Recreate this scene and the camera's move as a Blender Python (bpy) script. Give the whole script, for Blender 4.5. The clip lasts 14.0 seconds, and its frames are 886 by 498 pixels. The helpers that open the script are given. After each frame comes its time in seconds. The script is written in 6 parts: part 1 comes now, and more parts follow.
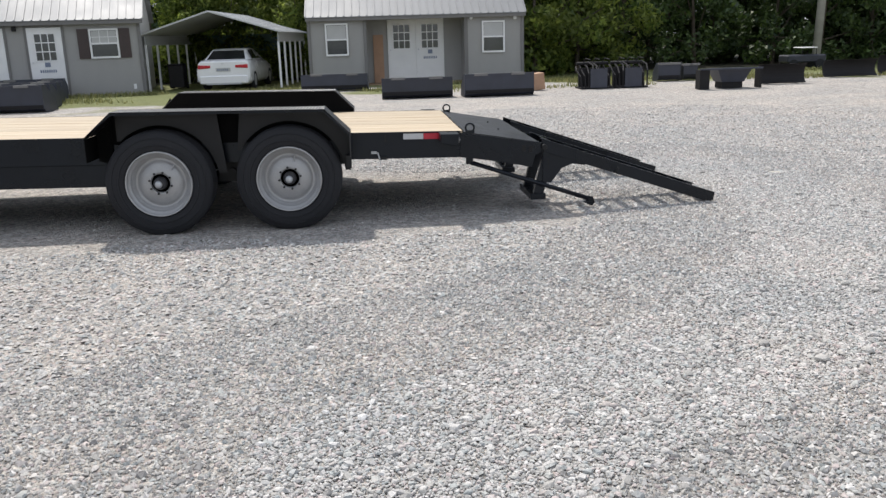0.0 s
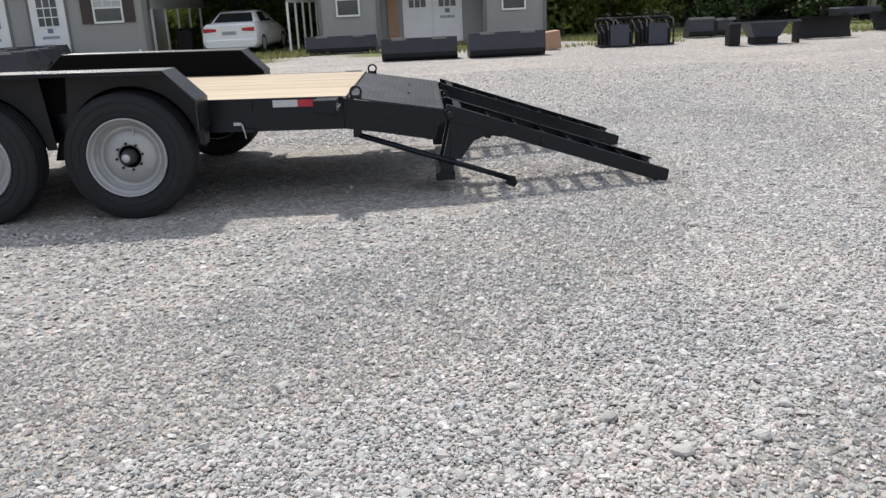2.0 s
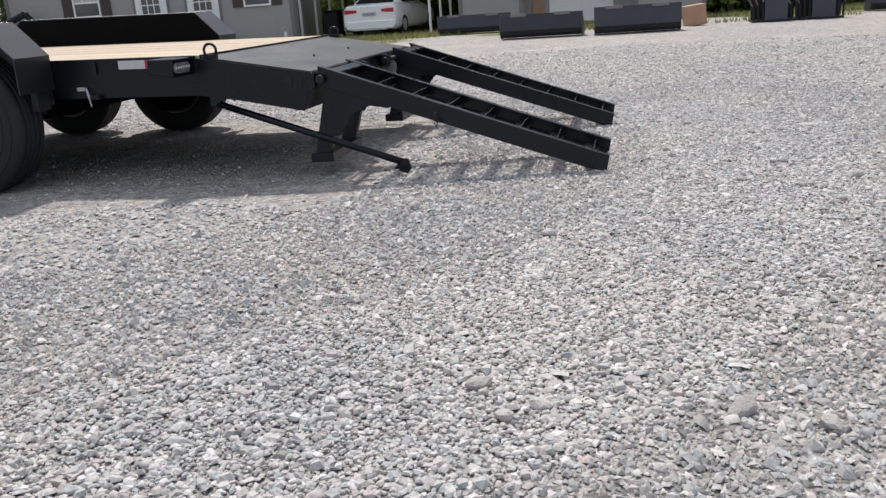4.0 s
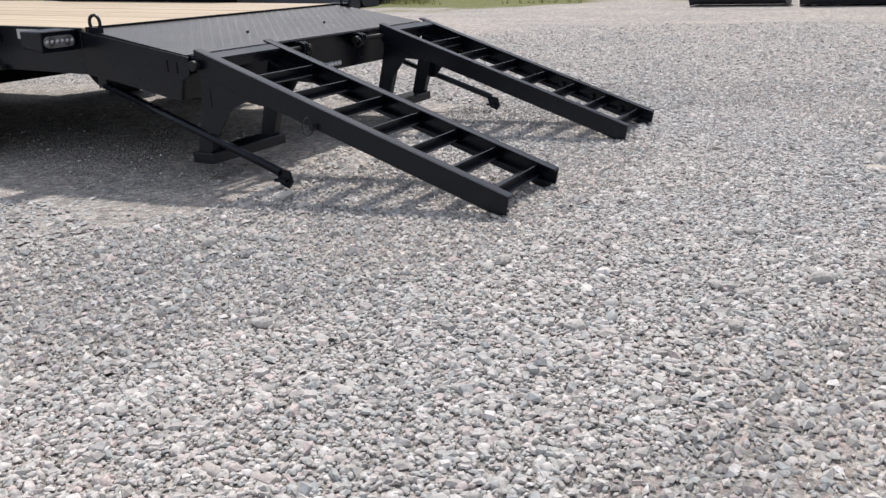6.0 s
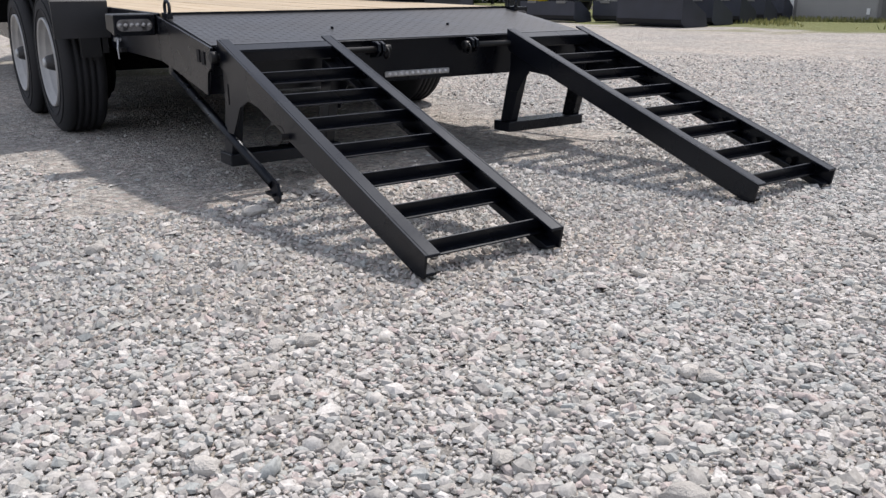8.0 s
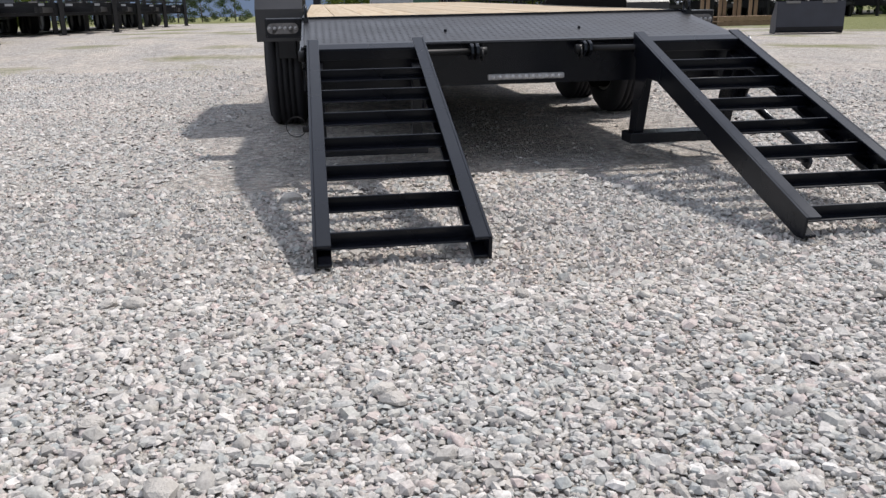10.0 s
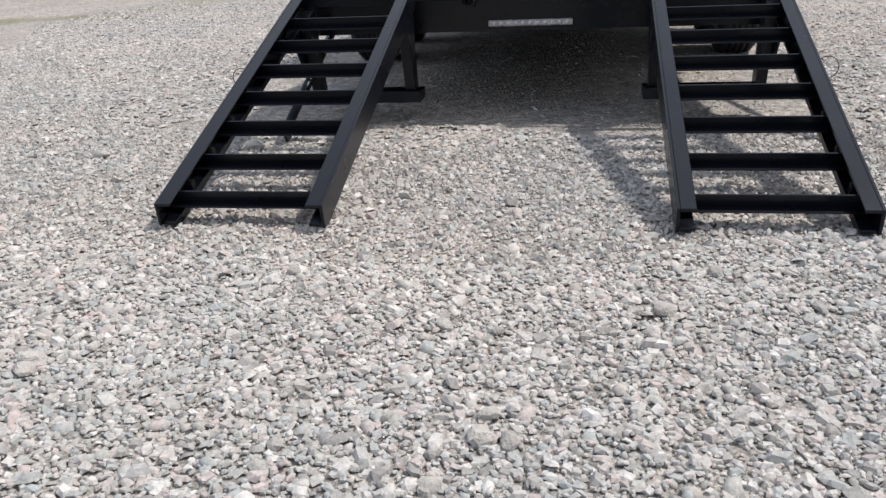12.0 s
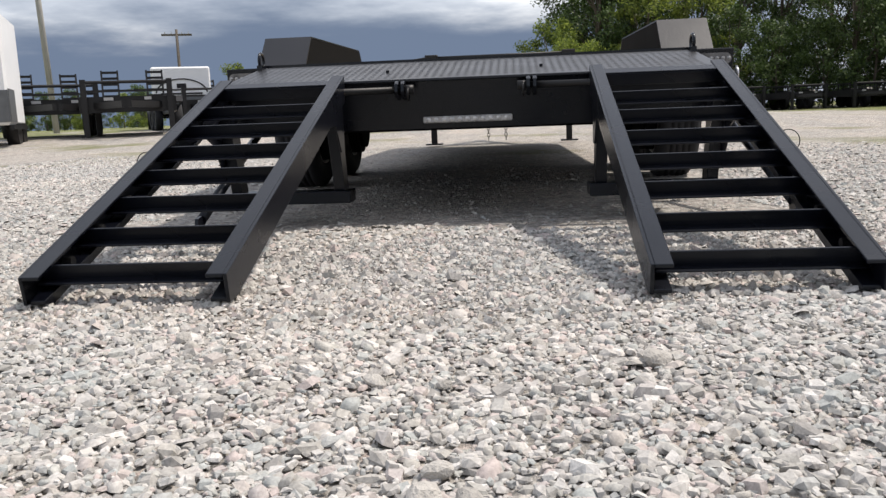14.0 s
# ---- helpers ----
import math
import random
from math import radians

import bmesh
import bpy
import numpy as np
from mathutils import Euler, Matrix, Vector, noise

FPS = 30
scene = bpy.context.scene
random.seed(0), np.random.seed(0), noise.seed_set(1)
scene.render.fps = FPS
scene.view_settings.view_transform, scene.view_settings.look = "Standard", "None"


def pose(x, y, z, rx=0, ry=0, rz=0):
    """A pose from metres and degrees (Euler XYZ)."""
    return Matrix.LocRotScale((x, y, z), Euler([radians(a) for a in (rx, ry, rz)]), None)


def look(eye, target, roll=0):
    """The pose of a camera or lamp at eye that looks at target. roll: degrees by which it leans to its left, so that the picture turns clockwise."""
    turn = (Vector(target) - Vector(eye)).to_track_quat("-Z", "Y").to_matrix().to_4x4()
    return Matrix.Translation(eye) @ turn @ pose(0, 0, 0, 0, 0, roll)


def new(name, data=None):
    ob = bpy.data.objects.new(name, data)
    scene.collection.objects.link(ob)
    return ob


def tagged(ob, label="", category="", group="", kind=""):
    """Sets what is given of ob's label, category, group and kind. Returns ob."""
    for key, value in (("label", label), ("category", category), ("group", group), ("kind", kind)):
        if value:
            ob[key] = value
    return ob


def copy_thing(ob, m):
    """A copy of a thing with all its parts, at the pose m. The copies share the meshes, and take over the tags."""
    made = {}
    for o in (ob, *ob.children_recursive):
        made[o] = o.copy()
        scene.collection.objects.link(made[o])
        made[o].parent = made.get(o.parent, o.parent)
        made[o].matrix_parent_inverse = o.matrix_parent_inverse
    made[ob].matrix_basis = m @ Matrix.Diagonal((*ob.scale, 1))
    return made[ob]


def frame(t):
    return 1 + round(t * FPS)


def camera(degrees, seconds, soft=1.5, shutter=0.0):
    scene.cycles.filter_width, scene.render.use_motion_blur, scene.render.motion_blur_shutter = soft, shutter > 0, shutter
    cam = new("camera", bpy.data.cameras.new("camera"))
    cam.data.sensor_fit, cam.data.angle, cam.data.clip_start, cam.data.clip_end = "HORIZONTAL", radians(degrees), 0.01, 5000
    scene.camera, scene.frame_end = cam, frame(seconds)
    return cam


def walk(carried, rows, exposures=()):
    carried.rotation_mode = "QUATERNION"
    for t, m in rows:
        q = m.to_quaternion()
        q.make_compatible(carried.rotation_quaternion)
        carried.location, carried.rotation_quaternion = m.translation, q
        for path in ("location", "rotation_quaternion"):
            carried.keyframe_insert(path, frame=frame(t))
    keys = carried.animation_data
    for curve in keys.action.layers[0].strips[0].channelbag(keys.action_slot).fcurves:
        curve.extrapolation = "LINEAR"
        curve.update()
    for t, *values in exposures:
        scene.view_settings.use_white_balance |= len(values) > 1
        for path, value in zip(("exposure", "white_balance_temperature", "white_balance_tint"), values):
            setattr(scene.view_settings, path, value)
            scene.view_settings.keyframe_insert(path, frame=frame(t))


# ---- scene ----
cam = camera(56.4, 14.0, soft=1.4)
PATH = [
    (0, (-1.328, -7.529, 1.387), (-1.166, -5.599, 0.891), -1.7),
    (0.5, (-1.07, -7.198, 1.394), (-0.881, -5.275, 0.876), -2.3),
    (1, (-0.758, -6.954, 1.321), (-0.577, -5.036, 0.783), -2.9),
    (1.5, (-0.452, -6.688, 1.301), (-0.319, -4.774, 0.735), -2.9),
    (2, (-0.098, -6.358, 1.214), (-0.072, -4.442, 0.641), -2.8),
    (2.5, (0.371, -6.048, 1.065), (0.258, -4.135, 0.493), -2.8),
    (3, (0.773, -5.707, 0.93), (0.537, -3.805, 0.36), -3.0),
    (3.5, (1.193, -5.42, 0.881), (0.85, -3.532, 0.315), -3.6),
    (4, (1.598, -5.06, 0.853), (1.16, -3.195, 0.279), -4.0),
    (6.5, (2.897, -3.247, 0.877), (1.817, -1.697, 0.22), -1.7),
    (7, (3.048, -2.882, 0.829), (1.813, -1.451, 0.175), -1.3),
    (7.5, (3.166, -2.5, 0.799), (1.766, -1.225, 0.155), -0.9),
    (8, (3.272, -2.131, 0.748), (1.699, -1.049, 0.154), -0.4),
    (8.2, (3.34, -1.996, 0.727), (1.706, -1.002, 0.139), -0.2),
    (10.5, (3.778, -0.611, 0.68), (1.862, -0.522, 0.113), -1.7),
    (11, (3.836, -0.265, 0.7), (1.929, -0.351, 0.102), -2.1),
    (11.5, (3.741, 0.061, 0.716), (1.861, -0.175, 0.077), -2.3),
    (12, (3.59, 0.24, 0.755), (1.751, -0.096, 0.044), -2.7),
    (12.5, (3.416, 0.192, 0.742), (1.557, -0.116, 0.072), -3.4),
    (13, (3.315, 0.178, 0.486), (1.385, -0.066, 0.022), -2.0),
    (13.5, (3.297, 0.184, 0.391), (1.332, -0.011, 0.073), -1.8),
    (14, (3.303, 0.188, 0.409), (1.337, 0.007, 0.089), -2.2),
]
walk(cam, [(t, look(e, g, r)) for t, e, g, r in PATH], [(0, 0.34, 6475, 10.8), (4, 0.24, 6480, 12.8), (7.5, 0.22, 6580, 14.2), (11.5, 0.21, 6570, 12.6), (12, 0.17, 6590, 12.5), (12.5, 0.21, 6590, 12.5), (13, 0.28, 6560, 12.5), (13.5, 0.34, 6560, 12.5), (14, 0.33, 6900, 12.6)])

# ---- world, sun, exposure ----
SUN_TO = Vector((-0.21, 0.57, 1.0)).normalized()      # towards the sun
world = bpy.data.worlds.new("world")
scene.world = world
world.use_nodes = True
wn, wl = world.node_tree.nodes, world.node_tree.links
wn.clear()
w_out = wn.new("ShaderNodeOutputWorld")
w_bg = wn.new("ShaderNodeBackground")
w_sky = wn.new("ShaderNodeTexSky")
w_sky.sky_type = "NISHITA"
w_sky.sun_disc = False
w_sky.sun_elevation = math.asin(SUN_TO.z)
w_sky.sun_rotation = math.atan2(SUN_TO.x, SUN_TO.y)
w_sky.air_density = 1.2
w_sky.dust_density = 1.5
w_tc = wn.new("ShaderNodeTexCoord")
w_map = wn.new("ShaderNodeMapping")
w_map.inputs["Location"].default_value = (0.35, -0.12, 0.0)
w_map.inputs["Scale"].default_value = (1.0, 1.0, 4.5)
w_noise = wn.new("ShaderNodeTexNoise")
w_noise.inputs["Scale"].default_value = 2.1
w_noise.inputs["Detail"].default_value = 7.0
w_noise.inputs["Roughness"].default_value = 0.55
w_ramp = wn.new("ShaderNodeValToRGB")
w_ramp.color_ramp.elements[0].position, w_ramp.color_ramp.elements[0].color = 0.38, (2.7, 3.1, 3.9, 1)
w_ramp.color_ramp.elements[1].position, w_ramp.color_ramp.elements[1].color = 0.66, (8.6, 8.7, 8.8, 1)
w_mid = w_ramp.color_ramp.elements.new(0.52)
w_mid.color = (4.2, 4.6, 5.3, 1)
w_mix = wn.new("ShaderNodeMixRGB")
w_mix.inputs["Fac"].default_value = 0.82
wl.new(w_tc.outputs["Generated"], w_map.inputs["Vector"])
wl.new(w_map.outputs["Vector"], w_noise.inputs["Vector"])
wl.new(w_noise.outputs["Fac"], w_ramp.inputs["Fac"])
wl.new(w_sky.outputs["Color"], w_mix.inputs["Color1"])
wl.new(w_ramp.outputs["Color"], w_mix.inputs["Color2"])
w_dot = wn.new("ShaderNodeVectorMath")
w_dot.operation = "DOT_PRODUCT"
w_dot.inputs[1].default_value = (-0.95, -0.31, 0.0)
wl.new(w_tc.outputs["Generated"], w_dot.inputs[0])
w_west = wn.new("ShaderNodeMapRange")
w_west.interpolation_type = "SMOOTHSTEP"
wl.new(w_dot.outputs["Value"], w_west.inputs["Value"])
w_west.inputs["From Min"].default_value, w_west.inputs["From Max"].default_value = 0.6, 0.95
w_xyz = wn.new("ShaderNodeSeparateXYZ")
wl.new(w_tc.outputs["Generated"], w_xyz.inputs[0])
w_wob = wn.new("ShaderNodeMath")
w_wob.operation = "MULTIPLY_ADD"
wl.new(w_noise.outputs["Fac"], w_wob.inputs[0])
w_wob.inputs[1].default_value = 0.16
wl.new(w_xyz.outputs["Z"], w_wob.inputs[2])
w_low = wn.new("ShaderNodeMapRange")
w_low.interpolation_type = "SMOOTHSTEP"
wl.new(w_wob.outputs[0], w_low.inputs["Value"])
w_low.inputs["From Min"].default_value, w_low.inputs["From Max"].default_value = 0.225, 0.17
w_bank = wn.new("ShaderNodeMath")
w_bank.operation = "MULTIPLY"
wl.new(w_west.outputs[0], w_bank.inputs[0])
wl.new(w_low.outputs[0], w_bank.inputs[1])
w_dark = wn.new("ShaderNodeMixRGB")
w_dark.inputs["Color2"].default_value = (0.86, 1.2, 1.82, 1)
wl.new(w_bank.outputs[0], w_dark.inputs["Fac"])
wl.new(w_mix.outputs["Color"], w_dark.inputs["Color1"])
wl.new(w_dark.outputs["Color"], w_bg.inputs["Color"])
w_bg.inputs["Strength"].default_value = 0.15
wl.new(w_bg.outputs["Background"], w_out.inputs["Surface"])

sun_data = bpy.data.lights.new("sun", "SUN")
sun_data.energy = 3.6
sun_data.angle = radians(3.0)
sun_data.color = (1.0, 0.96, 0.9)
sun = new("sun", sun_data)
sun.matrix_basis = look(SUN_TO * 60, (0, 0, 0))


# ---- materials ----
def shade(name, color, rough=0.6, metal=0.0, vary=0.12, scale=6.0, grain=60.0, bump=0.15, spec=0.5, island=0.0, obj=0.0, coat=0.0):
    """A surface with two scales of colour variation and fine relief."""
    m = bpy.data.materials.new(name)
    m.use_nodes = True
    n, l = m.node_tree.nodes, m.node_tree.links
    p = n["Principled BSDF"]
    tc = n.new("ShaderNodeTexCoord")
    a = n.new("ShaderNodeTexNoise")
    a.inputs["Scale"].default_value, a.inputs["Detail"].default_value = scale, 5
    b = n.new("ShaderNodeTexNoise")
    b.inputs["Scale"].default_value, b.inputs["Detail"].default_value = grain, 3
    l.new(tc.outputs["Object"], a.inputs["Vector"])
    l.new(tc.outputs["Object"], b.inputs["Vector"])
    mix = n.new("ShaderNodeMath")
    mix.operation = "MULTIPLY_ADD"
    l.new(a.outputs["Fac"], mix.inputs[0])
    mix.inputs[1].default_value = 0.65
    sub = n.new("ShaderNodeMath")
    sub.operation = "MULTIPLY"
    l.new(b.outputs["Fac"], sub.inputs[0])
    sub.inputs[1].default_value = 0.35
    l.new(sub.outputs[0], mix.inputs[2])
    value = n.new("ShaderNodeMapRange")
    l.new(mix.outputs[0], value.inputs["Value"])
    value.inputs["From Min"].default_value, value.inputs["From Max"].default_value = 0.3, 0.7
    value.inputs["To Min"].default_value, value.inputs["To Max"].default_value = 1 - vary, 1 + vary
    last = value.outputs[0]
    if island or obj:
        if island:
            src, amount = n.new("ShaderNodeNewGeometry").outputs["Random Per Island"], island
        else:
            src, amount = n.new("ShaderNodeObjectInfo").outputs["Random"], obj
        r = n.new("ShaderNodeMapRange")
        l.new(src, r.inputs["Value"])
        r.inputs["To Min"].default_value, r.inputs["To Max"].default_value = 1 - amount, 1 + amount
        t = n.new("ShaderNodeMath")
        t.operation = "MULTIPLY"
        l.new(last, t.inputs[0])
        l.new(r.outputs[0], t.inputs[1])
        last = t.outputs[0]
    hsv = n.new("ShaderNodeHueSaturation")
    hsv.inputs["Color"].default_value = (*color, 1)
    l.new(last, hsv.inputs["Value"])
    l.new(hsv.outputs["Color"], p.inputs["Base Color"])
    rr = n.new("ShaderNodeMapRange")
    l.new(a.outputs["Fac"], rr.inputs["Value"])
    rr.inputs["To Min"].default_value, rr.inputs["To Max"].default_value = max(0.02, rough - 0.12), min(1, rough + 0.12)
    l.new(rr.outputs[0], p.inputs["Roughness"])
    p.inputs["Metallic"].default_value = metal
    p.inputs["Specular IOR Level"].default_value = spec
    p.inputs["Coat Weight"].default_value = coat
    if bump:
        bp = n.new("ShaderNodeBump")
        bp.inputs["Strength"].default_value, bp.inputs["Distance"].default_value = bump, 0.004
        l.new(b.outputs["Fac"], bp.inputs["Height"])
        l.new(bp.outputs["Normal"], p.inputs["Normal"])
    return m


BLACK = shade("black_paint", (0.0028, 0.0033, 0.0060), 0.28, 0, 0.35, 3, 90, 0.06, 0.33)
BLACK.node_tree.nodes["Principled BSDF"].inputs["Specular Tint"].default_value = (0.84, 0.92, 1.0, 1)      # blue tint puts the sky's reflection into the paint's sheen
BLACK_FLAT = shade("black_satin_paint", (0.0055, 0.0057, 0.0065), 0.5, 0, 0.3, 3, 120, 0.15, 0.35)
# near-black without sheen: recess and underside shade put into the colour
BLACK_MATTE = shade("shade_black_matte", (0.005, 0.005, 0.005), 0.9, 0, 0.3, 3, 90, 0.1, 0.06)
BLACK_FAR = shade("black_trailer_paint", (0.009, 0.009, 0.010), 0.5, 0, 0.3, 2, 40, 0.1, 0.35)
TREAD = shade("tread_plate_paint", (0.0085, 0.009, 0.0115), 0.38, 0, 0.3, 4, 80, 0.1, 0.62)
RUBBER = shade("tyre_rubber", (0.015, 0.0155, 0.018), 0.78, 0, 0.3, 8, 140, 0.3, 0.35)
HUB_GREY = shade("dusty_hub_casting", (0.035, 0.035, 0.037), 0.55, 0, 0.3, 12, 120, 0.15)
SILVER = shade("silver_wheel_paint", (0.345, 0.345, 0.345), 0.40, 0.3, 0.14, 9, 120, 0.08)
CHROME = shade("bright_zinc", (0.62, 0.62, 0.63), 0.28, 0.9, 0.15, 20, 160, 0.05)
RED_TAPE = shade("red_reflective_tape", (0.42, 0.012, 0.03), 0.35, 0, 0.1, 20, 200, 0.05)
WHITE_TAPE = shade("white_reflective_tape", (0.46, 0.46, 0.46), 0.35, 0, 0.1, 20, 200, 0.05)
LENS_CLEAR = shade("clear_lamp_lens", (0.55, 0.55, 0.55), 0.2, 0.2, 0.2, 30, 200, 0.05)
LENS_BAR = shade("frosted_lamp_lens", (0.30, 0.30, 0.30), 0.25, 0.1, 0.3, 30, 200, 0.05)
LENS_SMOKE = shade("smoked_lamp_lens", (0.13, 0.125, 0.125), 0.2, 0, 0.3, 30, 200, 0.05)
SIDING = shade("grey_painted_siding", (0.295, 0.29, 0.278), 0.75, 0, 0.07, 1.2, 50, 0.25)
TRIM_GREY = shade("grey_trim", (0.16, 0.155, 0.15), 0.7, 0, 0.1, 2, 60, 0.15)
ROOF_METAL = shade("light_metal_roofing", (0.175, 0.18, 0.185), 0.55, 0.05, 0.12, 1.5, 40, 0.1)
CARPORT_METAL = shade("pale_carport_metal", (0.46, 0.465, 0.46), 0.5, 0.0, 0.1, 1.5, 40, 0.1)
WHITE_PAINT = shade("white_paint", (0.72, 0.72, 0.71), 0.5, 0, 0.06, 3, 60, 0.1)
SHUTTER = shade("brown_shutter", (0.055, 0.038, 0.035), 0.6, 0, 0.15, 4, 70, 0.2)
BIN = shade("slate_painted_steel", (0.028, 0.031, 0.044), 0.5, 0, 0.3, 3, 60, 0.2, 0.5, 0, 0.25)
BIN_DARK = shade("dark_painted_steel", (0.012, 0.011, 0.0115), 0.7, 0, 0.4, 3, 60, 0.2, 0.3)
GALV = shade("galvanised_steel", (0.42, 0.43, 0.44), 0.45, 0.6, 0.15, 6, 80, 0.08)
CAR_WHITE = shade("white_car_paint", (0.74, 0.74, 0.74), 0.25, 0, 0.04, 2, 60, 0.0, 0.5, 0, 0, 0.6)
CAR_GLASS = shade("dark_car_glass", (0.012, 0.014, 0.016), 0.08, 0, 0.1, 3, 60, 0.0, 0.6)
TAIL_RED = shade("red_tail_lamp", (0.42, 0.012, 0.02), 0.2, 0, 0.15, 20, 90, 0.0)
CONCRETE_POLE = shade("weathered_pole", (0.34, 0.33, 0.31), 0.85, 0, 0.15, 3, 40, 0.4)
POLE_WOOD = shade("dark_pole_wood", (0.10, 0.085, 0.07), 0.85, 0, 0.2, 3, 40, 0.4)
BOX_WHITE = shade("white_aluminium_skin", (0.74, 0.75, 0.76), 0.4, 0, 0.05, 2, 60, 0.05)
STONE_GUARD = shade("grey_tread_guard", (0.11, 0.115, 0.12), 0.45, 0.2, 0.2, 8, 90, 0.2)
BAR_GREY = shade("faded_lettering", (0.16, 0.19, 0.26), 0.6, 0, 0.2, 10, 90, 0.0)
CRATE = shade("weathered_pallet_wood", (0.23, 0.16, 0.10), 0.8, 0, 0.2, 6, 60, 0.3, 0.3, 0, 0.2)
CARDBOARD = shade("tan_crate_board", (0.36, 0.22, 0.14), 0.8, 0, 0.15, 5, 60, 0.2)
RED_PAINT = shade("red_machine_paint", (0.35, 0.02, 0.02), 0.4, 0, 0.2, 3, 60, 0.05)
YELLOW_PAINT = shade("yellow_machine_paint", (0.62, 0.47, 0.03), 0.4, 0, 0.15, 3, 60, 0.05)
GREEN_PAINT = shade("green_machine_paint", (0.02, 0.075, 0.05), 0.45, 0, 0.2, 3, 60, 0.05)
BARK = shade("tree_bark", (0.085, 0.068, 0.05), 0.9, 0, 0.3, 5, 30, 0.6)
SAND = shade("buff_sand", (0.43, 0.39, 0.33), 0.95, 0, 0.18, 25, 380, 0.8, 0.2)
LUMP = shade("limestone_lump", (0.40, 0.382, 0.355), 0.92, 0, 0.22, 45, 260, 0.9, 0.25, 0, 0.2)
CHAIN = shade("zinc_chain", (0.4, 0.38, 0.33), 0.4, 0.8, 0.2, 30, 120, 0.1)


def pine():
    """Fresh pine boards with long grain and knots."""
    m = bpy.data.materials.new("fresh_pine")
    m.use_nodes = True
    n, l = m.node_tree.nodes, m.node_tree.links
    p = n["Principled BSDF"]
    tc, mp = n.new("ShaderNodeTexCoord"), n.new("ShaderNodeMapping")
    mp.inputs["Scale"].default_value = (0.6, 14, 8)
    l.new(tc.outputs["Object"], mp.inputs["Vector"])
    rnd = n.new("ShaderNodeObjectInfo")
    off = n.new("ShaderNodeVectorMath")
    off.operation = "ADD"
    l.new(mp.outputs["Vector"], off.inputs[0])
    cmb = n.new("ShaderNodeMath")
    cmb.operation = "MULTIPLY"
    cmb.inputs[1].default_value = 50
    l.new(rnd.outputs["Random"], cmb.inputs[0])
    l.new(cmb.outputs[0], off.inputs[1])
    g = n.new("ShaderNodeTexNoise")
    g.inputs["Scale"].default_value, g.inputs["Detail"].default_value = 3.0, 6
    l.new(off.outputs[0], g.inputs["Vector"])
    cr = n.new("ShaderNodeValToRGB")
    cr.color_ramp.elements[0].position, cr.color_ramp.elements[0].color = 0.3, (0.33, 0.24, 0.145, 1)
    cr.color_ramp.elements[1].position, cr.color_ramp.elements[1].color = 0.65, (0.45, 0.375, 0.265, 1)
    l.new(g.outputs["Fac"], cr.inputs["Fac"])
    hs = n.new("ShaderNodeHueSaturation")
    mr = n.new("ShaderNodeMapRange")
    l.new(rnd.outputs["Random"], mr.inputs["Value"])
    mr.inputs["To Min"].default_value, mr.inputs["To Max"].default_value = 0.88, 1.1
    l.new(mr.outputs[0], hs.inputs["Value"])
    l.new(cr.outputs["Color"], hs.inputs["Color"])
    l.new(hs.outputs["Color"], p.inputs["Base Color"])
    p.inputs["Roughness"].default_value = 0.65
    return m


PINE = pine()


